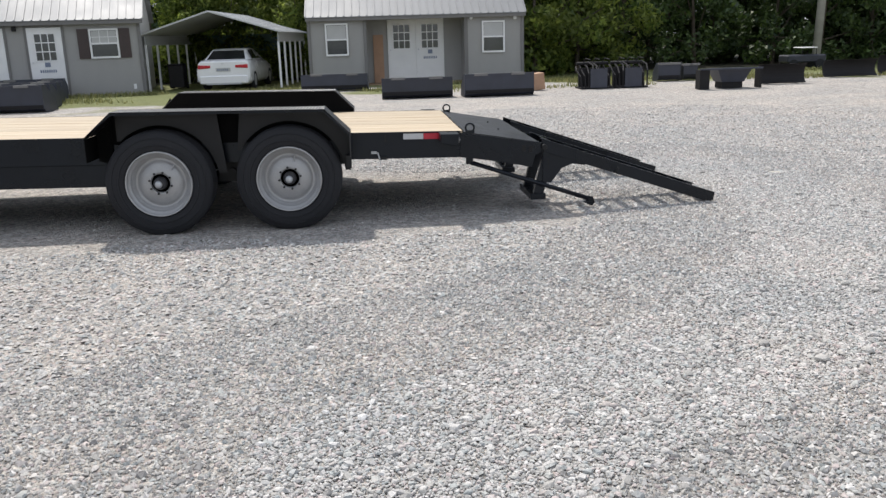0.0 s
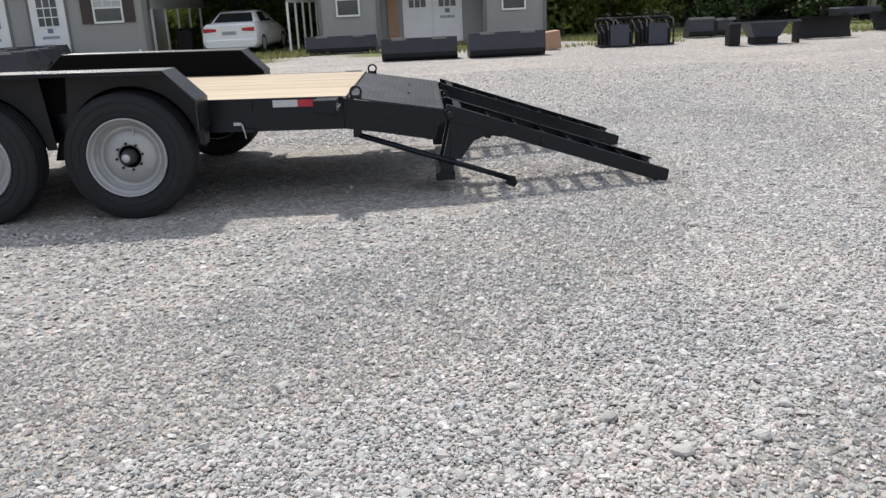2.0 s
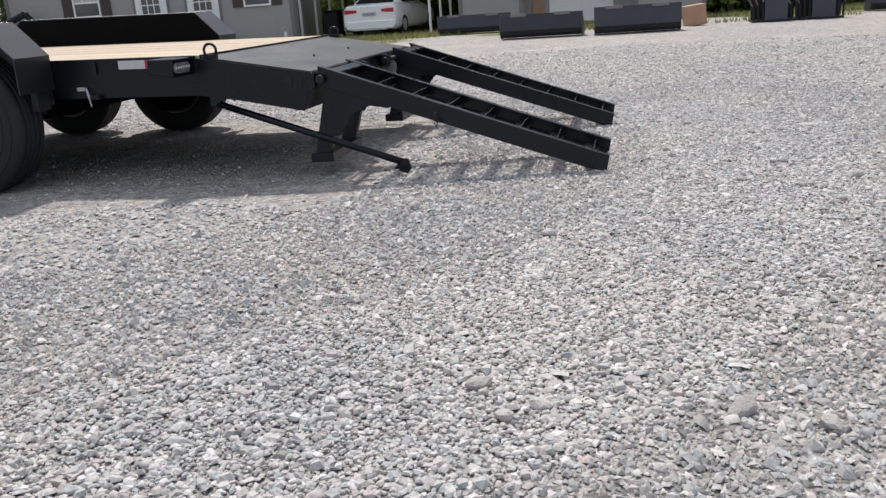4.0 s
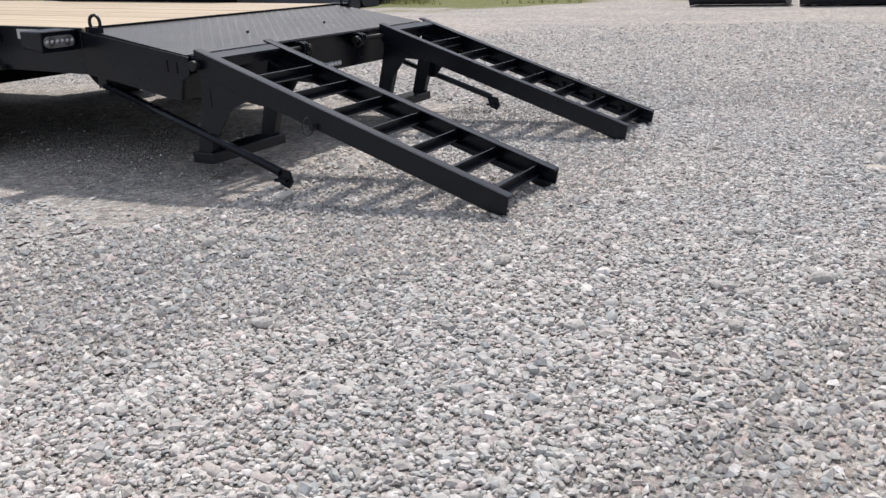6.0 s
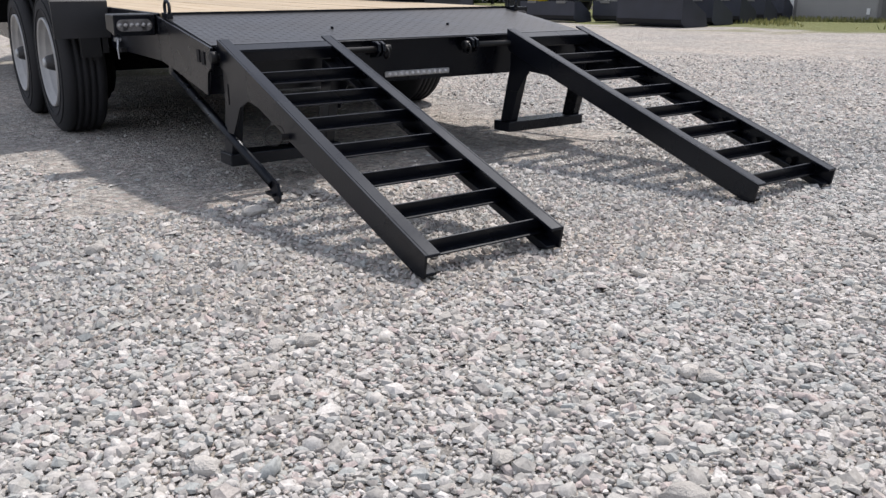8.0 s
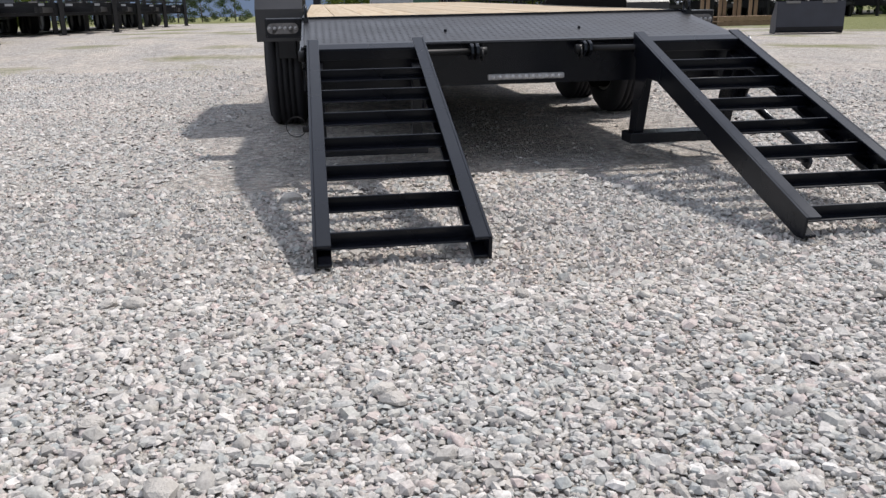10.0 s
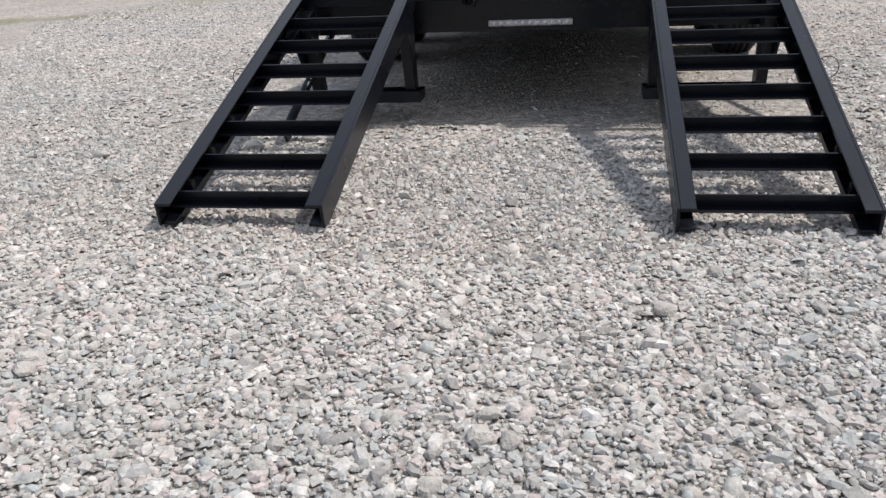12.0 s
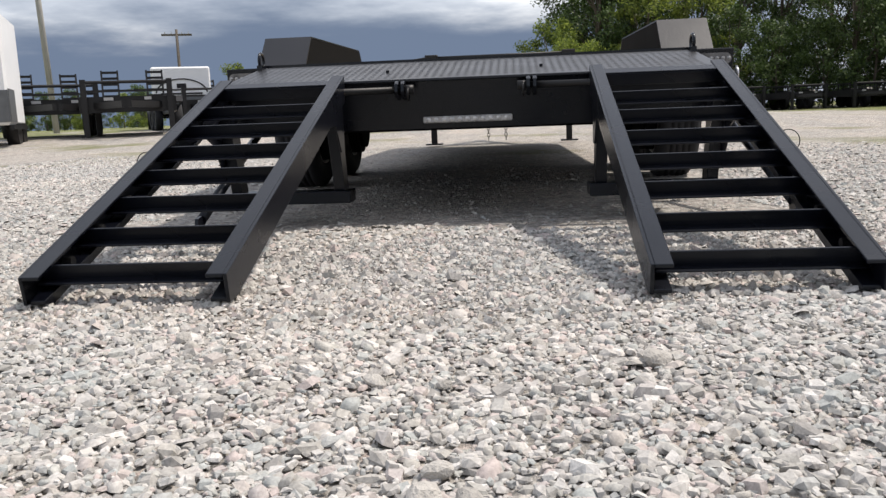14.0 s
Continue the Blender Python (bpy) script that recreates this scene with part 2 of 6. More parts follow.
def stones_material(name, island):
    """Crushed limestone: greys with buff and pink pieces; the sheet below shows the same stones as cells."""
    m = bpy.data.materials.new(name)
    m.use_nodes = True
    n, l = m.node_tree.nodes, m.node_tree.links
    p = n["Principled BSDF"]
    tc = n.new("ShaderNodeTexCoord")
    big = n.new("ShaderNodeTexNoise")
    big.inputs["Scale"].default_value, big.inputs["Detail"].default_value = 0.9, 4
    l.new(tc.outputs["Object"], big.inputs["Vector"])
    fine = n.new("ShaderNodeTexNoise")
    fine.inputs["Scale"].default_value, fine.inputs["Detail"].default_value, fine.inputs["Roughness"].default_value = 150, 5, 0.65
    l.new(tc.outputs["Object"], fine.inputs["Vector"])
    cr = n.new("ShaderNodeValToRGB")
    e = cr.color_ramp.elements
    e[0].position, e[0].color = 0.0, (0.27, 0.262, 0.253, 1)
    e[1].position, e[1].color = 1.0, (0.64, 0.628, 0.608, 1)
    for pos, col in ((0.10, (0.36, 0.352, 0.335)), (0.22, (0.43, 0.416, 0.385)), (0.32, (0.505, 0.438, 0.418)), (0.40, (0.42, 0.416, 0.404)), (0.50, (0.380, 0.402, 0.396)), (0.60, (0.445, 0.445, 0.418)), (0.72, (0.47, 0.455, 0.438)), (0.84, (0.53, 0.514, 0.488)), (0.96, (0.59, 0.575, 0.55))):
        x = e.new(pos)
        x.color = (*col, 1)
    if island:
        src = n.new("ShaderNodeNewGeometry").outputs["Random Per Island"]
    else:
        warp = n.new("ShaderNodeMixRGB")
        warp.inputs["Fac"].default_value = 0.03
        wno = n.new("ShaderNodeTexNoise")
        wno.inputs["Scale"].default_value = 24
        wno.inputs["Detail"].default_value = 4
        l.new(tc.outputs["Object"], wno.inputs["Vector"])
        l.new(tc.outputs["Object"], warp.inputs["Color1"])
        l.new(wno.outputs["Color"], warp.inputs["Color2"])
        vor = n.new("ShaderNodeTexVoronoi")
        vor.inputs["Scale"].default_value = 62
        l.new(warp.outputs["Color"], vor.inputs["Vector"])
        sep = n.new("ShaderNodeSeparateColor")
        l.new(vor.outputs["Color"], sep.inputs["Color"])
        src = sep.outputs[0]
    l.new(src, cr.inputs["Fac"])
    tint = n.new("ShaderNodeValToRGB")
    te = tint.color_ramp.elements
    te[0].position, te[0].color = 0.36, (0.87, 0.875, 0.88, 1)
    te[1].position, te[1].color = 0.66, (0.985, 0.955, 0.935, 1)
    l.new(big.outputs["Fac"], tint.inputs["Fac"])
    mul = n.new("ShaderNodeMixRGB")
    mul.blend_type = "MULTIPLY"
    mul.inputs["Fac"].default_value = 1.0
    l.new(cr.outputs["Color"], mul.inputs["Color1"])
    l.new(tint.outputs["Color"], mul.inputs["Color2"])
    mr = n.new("ShaderNodeMapRange")
    l.new(fine.outputs["Fac"], mr.inputs["Value"])
    mr.inputs["From Min"].default_value, mr.inputs["From Max"].default_value = 0.3, 0.7
    mr.inputs["To Min"].default_value, mr.inputs["To Max"].default_value = 0.74, 1.20
    hs = n.new("ShaderNodeHueSaturation")
    l.new(mul.outputs["Color"], hs.inputs["Color"])
    l.new(mr.outputs[0], hs.inputs["Value"])
    col = hs.outputs["Color"]
    p.inputs["Roughness"].default_value = 0.88
    p.inputs["Specular IOR Level"].default_value = 0.25
    bp = n.new("ShaderNodeBump")
    if island:
        l.new(fine.outputs["Fac"], bp.inputs["Height"])
        bp.inputs["Strength"].default_value, bp.inputs["Distance"].default_value = 0.55, 0.003
    else:
        inv = n.new("ShaderNodeMath")
        inv.operation = "MULTIPLY_ADD"
        l.new(vor.outputs["Distance"], inv.inputs[0])
        inv.inputs[1].default_value, inv.inputs[2].default_value = -0.5, 0.5
        grit = n.new("ShaderNodeTexNoise")
        grit.inputs["Scale"].default_value, grit.inputs["Detail"].default_value, grit.inputs["Roughness"].default_value = 62, 5, 0.65
        l.new(tc.outputs["Object"], grit.inputs["Vector"])
        half_src = n.new("ShaderNodeMath")
        half_src.operation = "MULTIPLY_ADD"
        l.new(src, half_src.inputs[0])
        half_src.inputs[1].default_value = 0.45
        l.new(grit.outputs["Fac"], half_src.inputs[2])
        add = n.new("ShaderNodeMath")
        l.new(inv.outputs[0], add.inputs[0])
        l.new(half_src.outputs[0], add.inputs[1])
        l.new(add.outputs[0], bp.inputs["Height"])
        bp.inputs["Strength"].default_value, bp.inputs["Distance"].default_value = 1.0, 0.018
        # worn grass and soil along the far edge of the lot
        grass = n.new("ShaderNodeTexNoise")
        grass.inputs["Scale"].default_value, grass.inputs["Detail"].default_value = 0.45, 6
        l.new(tc.outputs["Object"], grass.inputs["Vector"])
        xyz = n.new("ShaderNodeSeparateXYZ")
        l.new(tc.outputs["Object"], xyz.inputs[0])
        far = n.new("ShaderNodeMapRange")
        l.new(xyz.outputs["Y"], far.inputs["Value"])
        far.inputs["From Min"].default_value, far.inputs["From Max"].default_value = 11.0, 21.0
        far.inputs["To Min"].default_value, far.inputs["To Max"].default_value = -0.2, 0.52
        west = n.new("ShaderNodeMapRange")
        l.new(xyz.outputs["X"], west.inputs["Value"])
        west.inputs["From Min"].default_value, west.inputs["From Max"].default_value = -38.0, -52.0
        west.inputs["To Min"].default_value, west.inputs["To Max"].default_value = -0.25, 0.5
        south = n.new("ShaderNodeMapRange")
        l.new(xyz.outputs["Y"], south.inputs["Value"])
        south.inputs["From Min"].default_value, south.inputs["From Max"].default_value = -8.0, -14.0
        south.inputs["To Min"].default_value, south.inputs["To Max"].default_value = -0.25, 0.25
        lawn = n.new("ShaderNodeMapRange")
        l.new(xyz.outputs["X"], lawn.inputs["Value"])
        lawn.inputs["From Min"].default_value, lawn.inputs["From Max"].default_value = -2.0, -6.0
        lawn.inputs["To Min"].default_value, lawn.inputs["To Max"].default_value = 0.0, 0.24
        far2 = n.new("ShaderNodeMath")
        l.new(far.outputs[0], far2.inputs[0])
        l.new(lawn.outputs[0], far2.inputs[1])
        mx = n.new("ShaderNodeMath")
        mx.operation = "MAXIMUM"
        l.new(far2.outputs[0], mx.inputs[0])
        l.new(west.outputs[0], mx.inputs[1])
        mx2 = n.new("ShaderNodeMath")
        mx2.operation = "MAXIMUM"
        l.new(mx.outputs[0], mx2.inputs[0])
        l.new(south.outputs[0], mx2.inputs[1])
        sm = n.new("ShaderNodeMath")
        l.new(grass.outputs["Fac"], sm.inputs[0])
        l.new(mx2.outputs[0], sm.inputs[1])
        msk = n.new("ShaderNodeMapRange")
        l.new(sm.outputs[0], msk.inputs["Value"])
        msk.inputs["From Min"].default_value, msk.inputs["From Max"].default_value = 0.58, 0.74
        gc = n.new("ShaderNodeValToRGB")
        gc.color_ramp.elements[0].color, gc.color_ramp.elements[1].color = (0.075, 0.10, 0.03, 1), (0.24, 0.24, 0.10, 1)
        gf = n.new("ShaderNodeTexNoise")
        gf.inputs["Scale"].default_value, gf.inputs["Detail"].default_value = 5, 6
        l.new(tc.outputs["Object"], gf.inputs["Vector"])
        l.new(gf.outputs["Fac"], gc.inputs["Fac"])
        # worn dusty streaks where wheels pass, and darker fines
        st_map = n.new("ShaderNodeMapping")
        st_map.inputs["Scale"].default_value = (0.35, 1.3, 1.0)
        l.new(tc.outputs["Object"], st_map.inputs["Vector"])
        st = n.new("ShaderNodeTexNoise")
        st.inputs["Scale"].default_value, st.inputs["Detail"].default_value = 1.1, 7
        l.new(st_map.outputs["Vector"], st.inputs["Vector"])
        sr = n.new("ShaderNodeValToRGB")
        sr.color_ramp.elements[0].position, sr.color_ramp.elements[0].color = 0.35, (0.92, 0.90, 0.88, 1)
        sr.color_ramp.elements[1].position, sr.color_ramp.elements[1].color = 0.68, (1.09, 1.035, 0.975, 1)
        l.new(st.outputs["Fac"], sr.inputs["Fac"])
        sm2 = n.new("ShaderNodeMixRGB")
        sm2.blend_type = "MULTIPLY"
        sm2.inputs["Fac"].default_value = 1.0
        l.new(col, sm2.inputs["Color1"])
        l.new(sr.outputs["Color"], sm2.inputs["Color2"])
        mott = n.new("ShaderNodeTexNoise")
        mott.inputs["Scale"].default_value, mott.inputs["Detail"].default_value, mott.inputs["Roughness"].default_value = 7, 8, 0.78
        l.new(tc.outputs["Object"], mott.inputs["Vector"])
        mv = n.new("ShaderNodeMapRange")
        l.new(mott.outputs["Fac"], mv.inputs["Value"])
        mv.inputs["From Min"].default_value, mv.inputs["From Max"].default_value = 0.32, 0.68
        mv.inputs["To Min"].default_value, mv.inputs["To Max"].default_value = 0.74, 1.22
        wide = n.new("ShaderNodeTexVoronoi")
        wide.inputs["Scale"].default_value = 30
        l.new(warp.outputs["Color"], wide.inputs["Vector"])
        wsep = n.new("ShaderNodeSeparateColor")
        l.new(wide.outputs["Color"], wsep.inputs["Color"])
        wv = n.new("ShaderNodeMapRange")
        l.new(wsep.outputs[1], wv.inputs["Value"])
        wv.inputs["To Min"].default_value, wv.inputs["To Max"].default_value = 0.74, 1.24
        both = n.new("ShaderNodeMath")
        both.operation = "MULTIPLY"
        l.new(mv.outputs[0], both.inputs[0])
        l.new(wv.outputs[0], both.inputs[1])
        mh = n.new("ShaderNodeHueSaturation")
        l.new(sm2.outputs["Color"], mh.inputs["Color"])
        l.new(both.outputs[0], mh.inputs["Value"])
        col = mh.outputs["Color"]
        gm = n.new("ShaderNodeMixRGB")
        l.new(msk.outputs[0], gm.inputs["Fac"])
        l.new(col, gm.inputs["Color1"])
        l.new(gc.outputs["Color"], gm.inputs["Color2"])
        col = gm.outputs["Color"]
    l.new(bp.outputs["Normal"], p.inputs["Normal"])
    l.new(col, p.inputs["Base Color"])
    return m


GRAVEL = stones_material("gravel_sheet", False)
STONES = stones_material("crushed_limestone", True)


def leaf_material(name, dark, light, through_light=0.35):
    m = bpy.data.materials.new(name)
    m.use_nodes = True
    n, l = m.node_tree.nodes, m.node_tree.links
    p = n["Principled BSDF"]
    g = n.new("ShaderNodeNewGeometry")
    cr = n.new("ShaderNodeValToRGB")
    cr.color_ramp.elements[0].color, cr.color_ramp.elements[1].color = (*dark, 1), (*light, 1)
    l.new(g.outputs["Random Per Island"], cr.inputs["Fac"])
    o = n.new("ShaderNodeObjectInfo")
    mr = n.new("ShaderNodeMapRange")
    l.new(o.outputs["Random"], mr.inputs["Value"])
    mr.inputs["To Min"].default_value, mr.inputs["To Max"].default_value = 0.75, 1.25
    hs = n.new("ShaderNodeHueSaturation")
    l.new(mr.outputs[0], hs.inputs["Value"])
    l.new(cr.outputs["Color"], hs.inputs["Color"])
    l.new(hs.outputs["Color"], p.inputs["Base Color"])
    p.inputs["Roughness"].default_value = 0.6
    p.inputs["Transmission Weight"].default_value = 0.0
    tr = n.new("ShaderNodeBsdfTranslucent")
    l.new(hs.outputs["Color"], tr.inputs["Color"])
    mx = n.new("ShaderNodeMixShader")
    mx.inputs["Fac"].default_value = through_light
    l.new(p.outputs["BSDF"], mx.inputs[1])
    l.new(tr.outputs["BSDF"], mx.inputs[2])
    l.new(mx.outputs["Shader"], n["Material Output"].inputs["Surface"])
    return m


# two copies of one foliage: shade put into the first, sunlight into the second
LEAF = leaf_material("shaded_leaves", (0.013, 0.033, 0.008), (0.080, 0.128, 0.024), 0.18)
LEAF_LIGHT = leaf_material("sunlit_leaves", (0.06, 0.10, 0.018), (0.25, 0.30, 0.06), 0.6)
# shade under the trees as a ground colour
WOOD_SHADE = shade("wood_shade", (0.045, 0.042, 0.022), 0.95, 0, 0.4, 0.8, 12, 0.5)
GRASS = leaf_material("dry_grass", (0.09, 0.11, 0.03), (0.30, 0.28, 0.12))


# ---- mesh helpers ----
def bx(bm, x0, x1, y0, y1, z0, z1):
    v = [bm.verts.new(c) for c in ((x0, y0, z0), (x1, y0, z0), (x1, y1, z0), (x0, y1, z0), (x0, y0, z1), (x1, y0, z1), (x1, y1, z1), (x0, y1, z1))]
    for f in ((0, 3, 2, 1), (4, 5, 6, 7), (0, 1, 5, 4), (1, 2, 6, 5), (2, 3, 7, 6), (3, 0, 4, 7)):
        bm.faces.new([v[i] for i in f])
    return v


def cyl(bm, p0, p1, r, seg=12, r2=None):
    p0, p1 = Vector(p0), Vector(p1)
    r2 = r if r2 is None else r2
    q = (p1 - p0).to_track_quat("Z", "Y")
    a = [bm.verts.new(p0 + q @ Vector((r * math.cos(i * math.tau / seg), r * math.sin(i * math.tau / seg), 0))) for i in range(seg)]
    b = [bm.verts.new(p1 + q @ Vector((r2 * math.cos(i * math.tau / seg), r2 * math.sin(i * math.tau / seg), 0))) for i in range(seg)]
    for i in range(seg):
        f = bm.faces.new((a[i], a[(i + 1) % seg], b[(i + 1) % seg], b[i]))
        f.smooth = seg > 8
    bm.faces.new(a[::-1])
    bm.faces.new(b)


def prism(bm, pts, axis, a0, a1):
    """Extrudes a polygon: axis 'y' takes (x, z) points, 'x' takes (y, z), 'z' takes (x, y)."""
    def at(p, a):
        return {"y": (p[0], a, p[1]), "x": (a, p[0], p[1]), "z": (p[0], p[1], a)}[axis]
    u = [bm.verts.new(at(p, a0)) for p in pts]
    w = [bm.verts.new(at(p, a1)) for p in pts]
    k = len(pts)
    for i in range(k):
        bm.faces.new((u[i], u[(i + 1) % k], w[(i + 1) % k], w[i]))
    bm.faces.new(u[::-1])
    bm.faces.new(w)


def lathe(bm, prof, seg=48, centre=(0, 0, 0), closed=True):
    """Turns (radius, y) points round the Y axis."""
    rows = []
    for i in range(seg):
        a = i * math.tau / seg
        rows.append([bm.verts.new((centre[0] + r * math.cos(a), centre[1] + y, centre[2] + r * math.sin(a))) for r, y in prof])
    k = len(prof)
    for i in range(seg):
        for j in range(k if closed else k - 1):
            f = bm.faces.new((rows[i][j], rows[i][(j + 1) % k], rows[(i + 1) % seg][(j + 1) % k], rows[(i + 1) % seg][j]))
            f.smooth = True


def torus(bm, centre, R, r, normal="y", a0=0.0, a1=math.tau, seg=20, tube=8):
    full = abs(a1 - a0 - math.tau) < 1e-6
    rows = []
    for i in range(seg if full else seg + 1):
        a = a0 + (a1 - a0) * i / seg
        row = []
        for j in range(tube):
            b = j * math.tau / tube
            u, v, w = (R + r * math.cos(b)) * math.cos(a), (R + r * math.cos(b)) * math.sin(a), r * math.sin(b)
            c = {"y": (u, w, v), "x": (w, u, v), "z": (u, v, w)}[normal]
            row.append(bm.verts.new(Vector(centre) + Vector(c)))
        rows.append(row)
    k = len(rows)
    for i in range(k if full else k - 1):
        for j in range(tube):
            f = bm.faces.new((rows[i][j], rows[i][(j + 1) % tube], rows[(i + 1) % k][(j + 1) % tube], rows[(i + 1) % k][j]))
            f.smooth = True


def tube_path(bm, pts, r, seg=8):
    for a, b in zip(pts, pts[1:]):
        cyl(bm, a, b, r, seg)


def make(name, bm, mat, bevel=0.0):
    if bevel:
        bmesh.ops.bevel(bm, geom=bm.edges[:], offset=bevel, segments=1, affect="EDGES", clamp_overlap=True)
    bmesh.ops.recalc_face_normals(bm, faces=bm.faces[:])
    me = bpy.data.meshes.new(name)
    bm.to_mesh(me)
    bm.free()
    for x in (mat if isinstance(mat, (list, tuple)) else [mat]):
        me.materials.append(x)
    return me


def part(name, bm, mat, parent, label="", bevel=0.0, world_space=False):
    """One mesh under a thing or a part; world_space: its points are in the world, not in the parent."""
    ob = new(name, make(name, bm, mat, bevel))
    ob.parent = parent
    if world_space:
        ob.matrix_parent_inverse = parent.matrix_basis.inverted()
    if label:
        tagged(ob, label)
    return ob


def shared(name, me, parent, m):
    ob = new(name, me)
    ob.parent = parent
    ob.matrix_basis = m
    return ob


def thing(name, m, label, category, group="", kind=""):
    ob = new(name)
    ob.matrix_basis = m
    ob.empty_display_size = 0.1
    return tagged(ob, label, category, group, kind)


def solo(name, bm, mat, m, label, category, group="", kind="", bevel=0.0):
    ob = new(name, make(name, bm, mat, bevel))
    ob.matrix_basis = m
    return tagged(ob, label, category, group, kind)


B = bmesh.new

# ---- ground ----
def rise(x, y):
    """The lot climbs a little towards the south-west."""
    u = min(max((-8.5 - x) / 7.5, 0.0), 1.0)
    v = min(max((10.0 - y) / 6.0, 0.0), 1.0)
    return (0.22 * u * u * (3 - 2 * u) + 0.08 * min(max((-16.0 - x) / 14.0, 0.0), 1.0)) * v * v * (3 - 2 * v)


gb = B()
half = 420.0
grid = sorted({-half, -120.0, -60.0, *[float(v) for v in range(-30, 31, 2)], 60.0, 120.0, half})
gv = {}
for gx in grid:
    for gy in grid:
        amp = 0.003 if abs(gx) <= 30 and abs(gy) <= 30 else 0.0
        gv[gx, gy] = gb.verts.new((gx, gy, -0.011 + rise(gx, gy) + amp * noise.noise((gx * 0.4, gy * 0.4, 0))))
for i in range(len(grid) - 1):
    for j in range(len(grid) - 1):
        gb.faces.new((gv[grid[i], grid[j]], gv[grid[i + 1], grid[j]], gv[grid[i + 1], grid[j + 1]], gv[grid[i], grid[j + 1]])).smooth = True
solo("ground", gb, GRAVEL, Matrix(), "wide pale grey crushed limestone gravel lot", "ground", kind="structure")

# ---- equipment trailer ----
TILT = 1.1                       # nose up, degrees
DECK = 0.650                     # deck height above the tilted base line
FRONT, BACK = -7.7, -0.61        # ends of the wooden deck
SIDE = 1.0
trailer = thing("equipment_trailer", pose(0, 0, 0, 0, TILT, 0), "black flat deck equipment trailer with wooden planks and lowered ramps", "trailer")


def wheel_mesh_set():
    R, w = 0.397, 0.115
    prof = [(0.244, -w + 0.012), (0.262, -w), (0.322, -w - 0.006), (0.368, -w + 0.004), (0.388, -w + 0.02), (R, -w + 0.032)]
    for c in (-0.052, -0.018, 0.018, 0.052):
        prof += [(R + 0.001, c - 0.006), (R - 0.012, c - 0.004), (R - 0.012, c + 0.004), (R + 0.001, c + 0.006)]
    prof += [(R, w - 0.032), (0.388, w - 0.02), (0.368, w - 0.004), (0.322, w + 0.006), (0.262, w), (0.244, w - 0.012)]
    t = B()
    lathe(t, prof, 56)
    rings = ((0.294, 0.006), (0.344, 0.004))
    for rr, h in rings:
        torus(t, (0, -w - 0.003, 0), rr, h, "y", seg=56, tube=6)
    rim = B()
    lathe(rim, [(0.247, -w + 0.004), (0.245, -w - 0.008), (0.238, -w - 0.009), (0.233, -w + 0.002), (0.229, -w + 0.020), (0.215, -w + 0.025), (0.211, -w + 0.034), (0.208, -w + 0.058), (0.199, -w + 0.062), (0.195, -w + 0.074),
                (0.188, -w + 0.086), (0.176, -w + 0.088), (0.166, -w + 0.080), (0.150, -w + 0.066), (0.110, -w + 0.058), (0.085, -w + 0.054), (0.07, -w + 0.054), (0.07, -w + 0.08), (0.20, -w + 0.125), (0.232, 0.09), (0.244, w - 0.004), (0.247, w - 0.012)], 64)
    hub = B()
    lathe(hub, [(0.001, -w - 0.014), (0.032, -w - 0.014), (0.036, -w - 0.008), (0.040, -w + 0.002), (0.043, -w + 0.012), (0.045, -w + 0.022), (0.050, -w + 0.05), (0.050, -w + 0.062), (0.001, -w + 0.062)], 32, closed=False)
    cap = B()
    lathe(cap, [(0.001, -w - 0.028), (0.020, -w - 0.028), (0.026, -w - 0.022), (0.028, -w - 0.013), (0.001, -w - 0.010)], 20, closed=False)
    nut = B()
    cyl(nut, (0, 0.0, 0), (0, -0.014, 0), 0.0085, 6)
    valve = B()
    cyl(valve, (0, 0, 0), (0, -0.012, 0.05), 0.005, 6)
    return [make("tyre", t, RUBBER), make("wheel", rim, SILVER), make("hub", hub, HUB_GREY), make("hub_cap", cap, GALV), make("lug_nut", nut, BLACK_FLAT), make("valve", valve, GALV)]


WHEEL = wheel_mesh_set()


def add_wheel(parent, x, y, z, flip, turn):
    tyre, rim, hub, cap, nut, valve = WHEEL
    w = shared("wheel", rim, parent, pose(x, y, z, 0, turn, 180 if flip else 0))
    tagged(w, "silver painted eight-bolt steel wheel")
    tagged(shared("tyre", tyre, w, Matrix()), "black ribbed trailer tyre")
    shared("hub", hub, w, Matrix())
    tagged(shared("hub_cap", cap, w, Matrix()), "bright oil cap")
    for i in range(8):
        a = (i + 0.5) * math.tau / 8
        shared("lug_nut", nut, w, pose(0.0825 * math.cos(a), -0.059, 0.0825 * math.sin(a)))
    shared("valve", valve, w, pose(0.008, -0.052, 0.128))
    return w


HUBS = ((-1.960, 0.342), (-2.925, 0.326))
for k, (hx, hz) in enumerate(HUBS):
    add_wheel(trailer, hx, -1.135, hz, False, 12 + 25 * k)
    add_wheel(trailer, hx, 1.135, hz, True, 40 * k)
    b = B()
    cyl(b, (hx, -0.93, hz), (hx, 0.93, hz), 0.065, 14)
    part("axle", b, BLACK_MATTE, trailer)
    for s in (-1, 1):
        b = B()
        cyl(b, (hx, s * 0.932, hz), (hx, s * 0.96, hz), 0.19, 28)
        cyl(b, (hx, s * 0.961, hz), (hx, s * 1.062, hz), 0.226, 28)
        part("brake_drum", b, BLACK_MATTE, trailer)
    for s in (-1, 1):
        b = B()
        for i in range(5):
            L = 0.42 - 0.07 * i
            bx(b, hx - L, hx + L, s * 0.80 - 0.04, s * 0.80 + 0.04, hz + 0.075 + 0.013 * (4 - i), hz + 0.086 + 0.013 * (4 - i))
        part("leaf_spring", b, BLACK_MATTE, trailer)

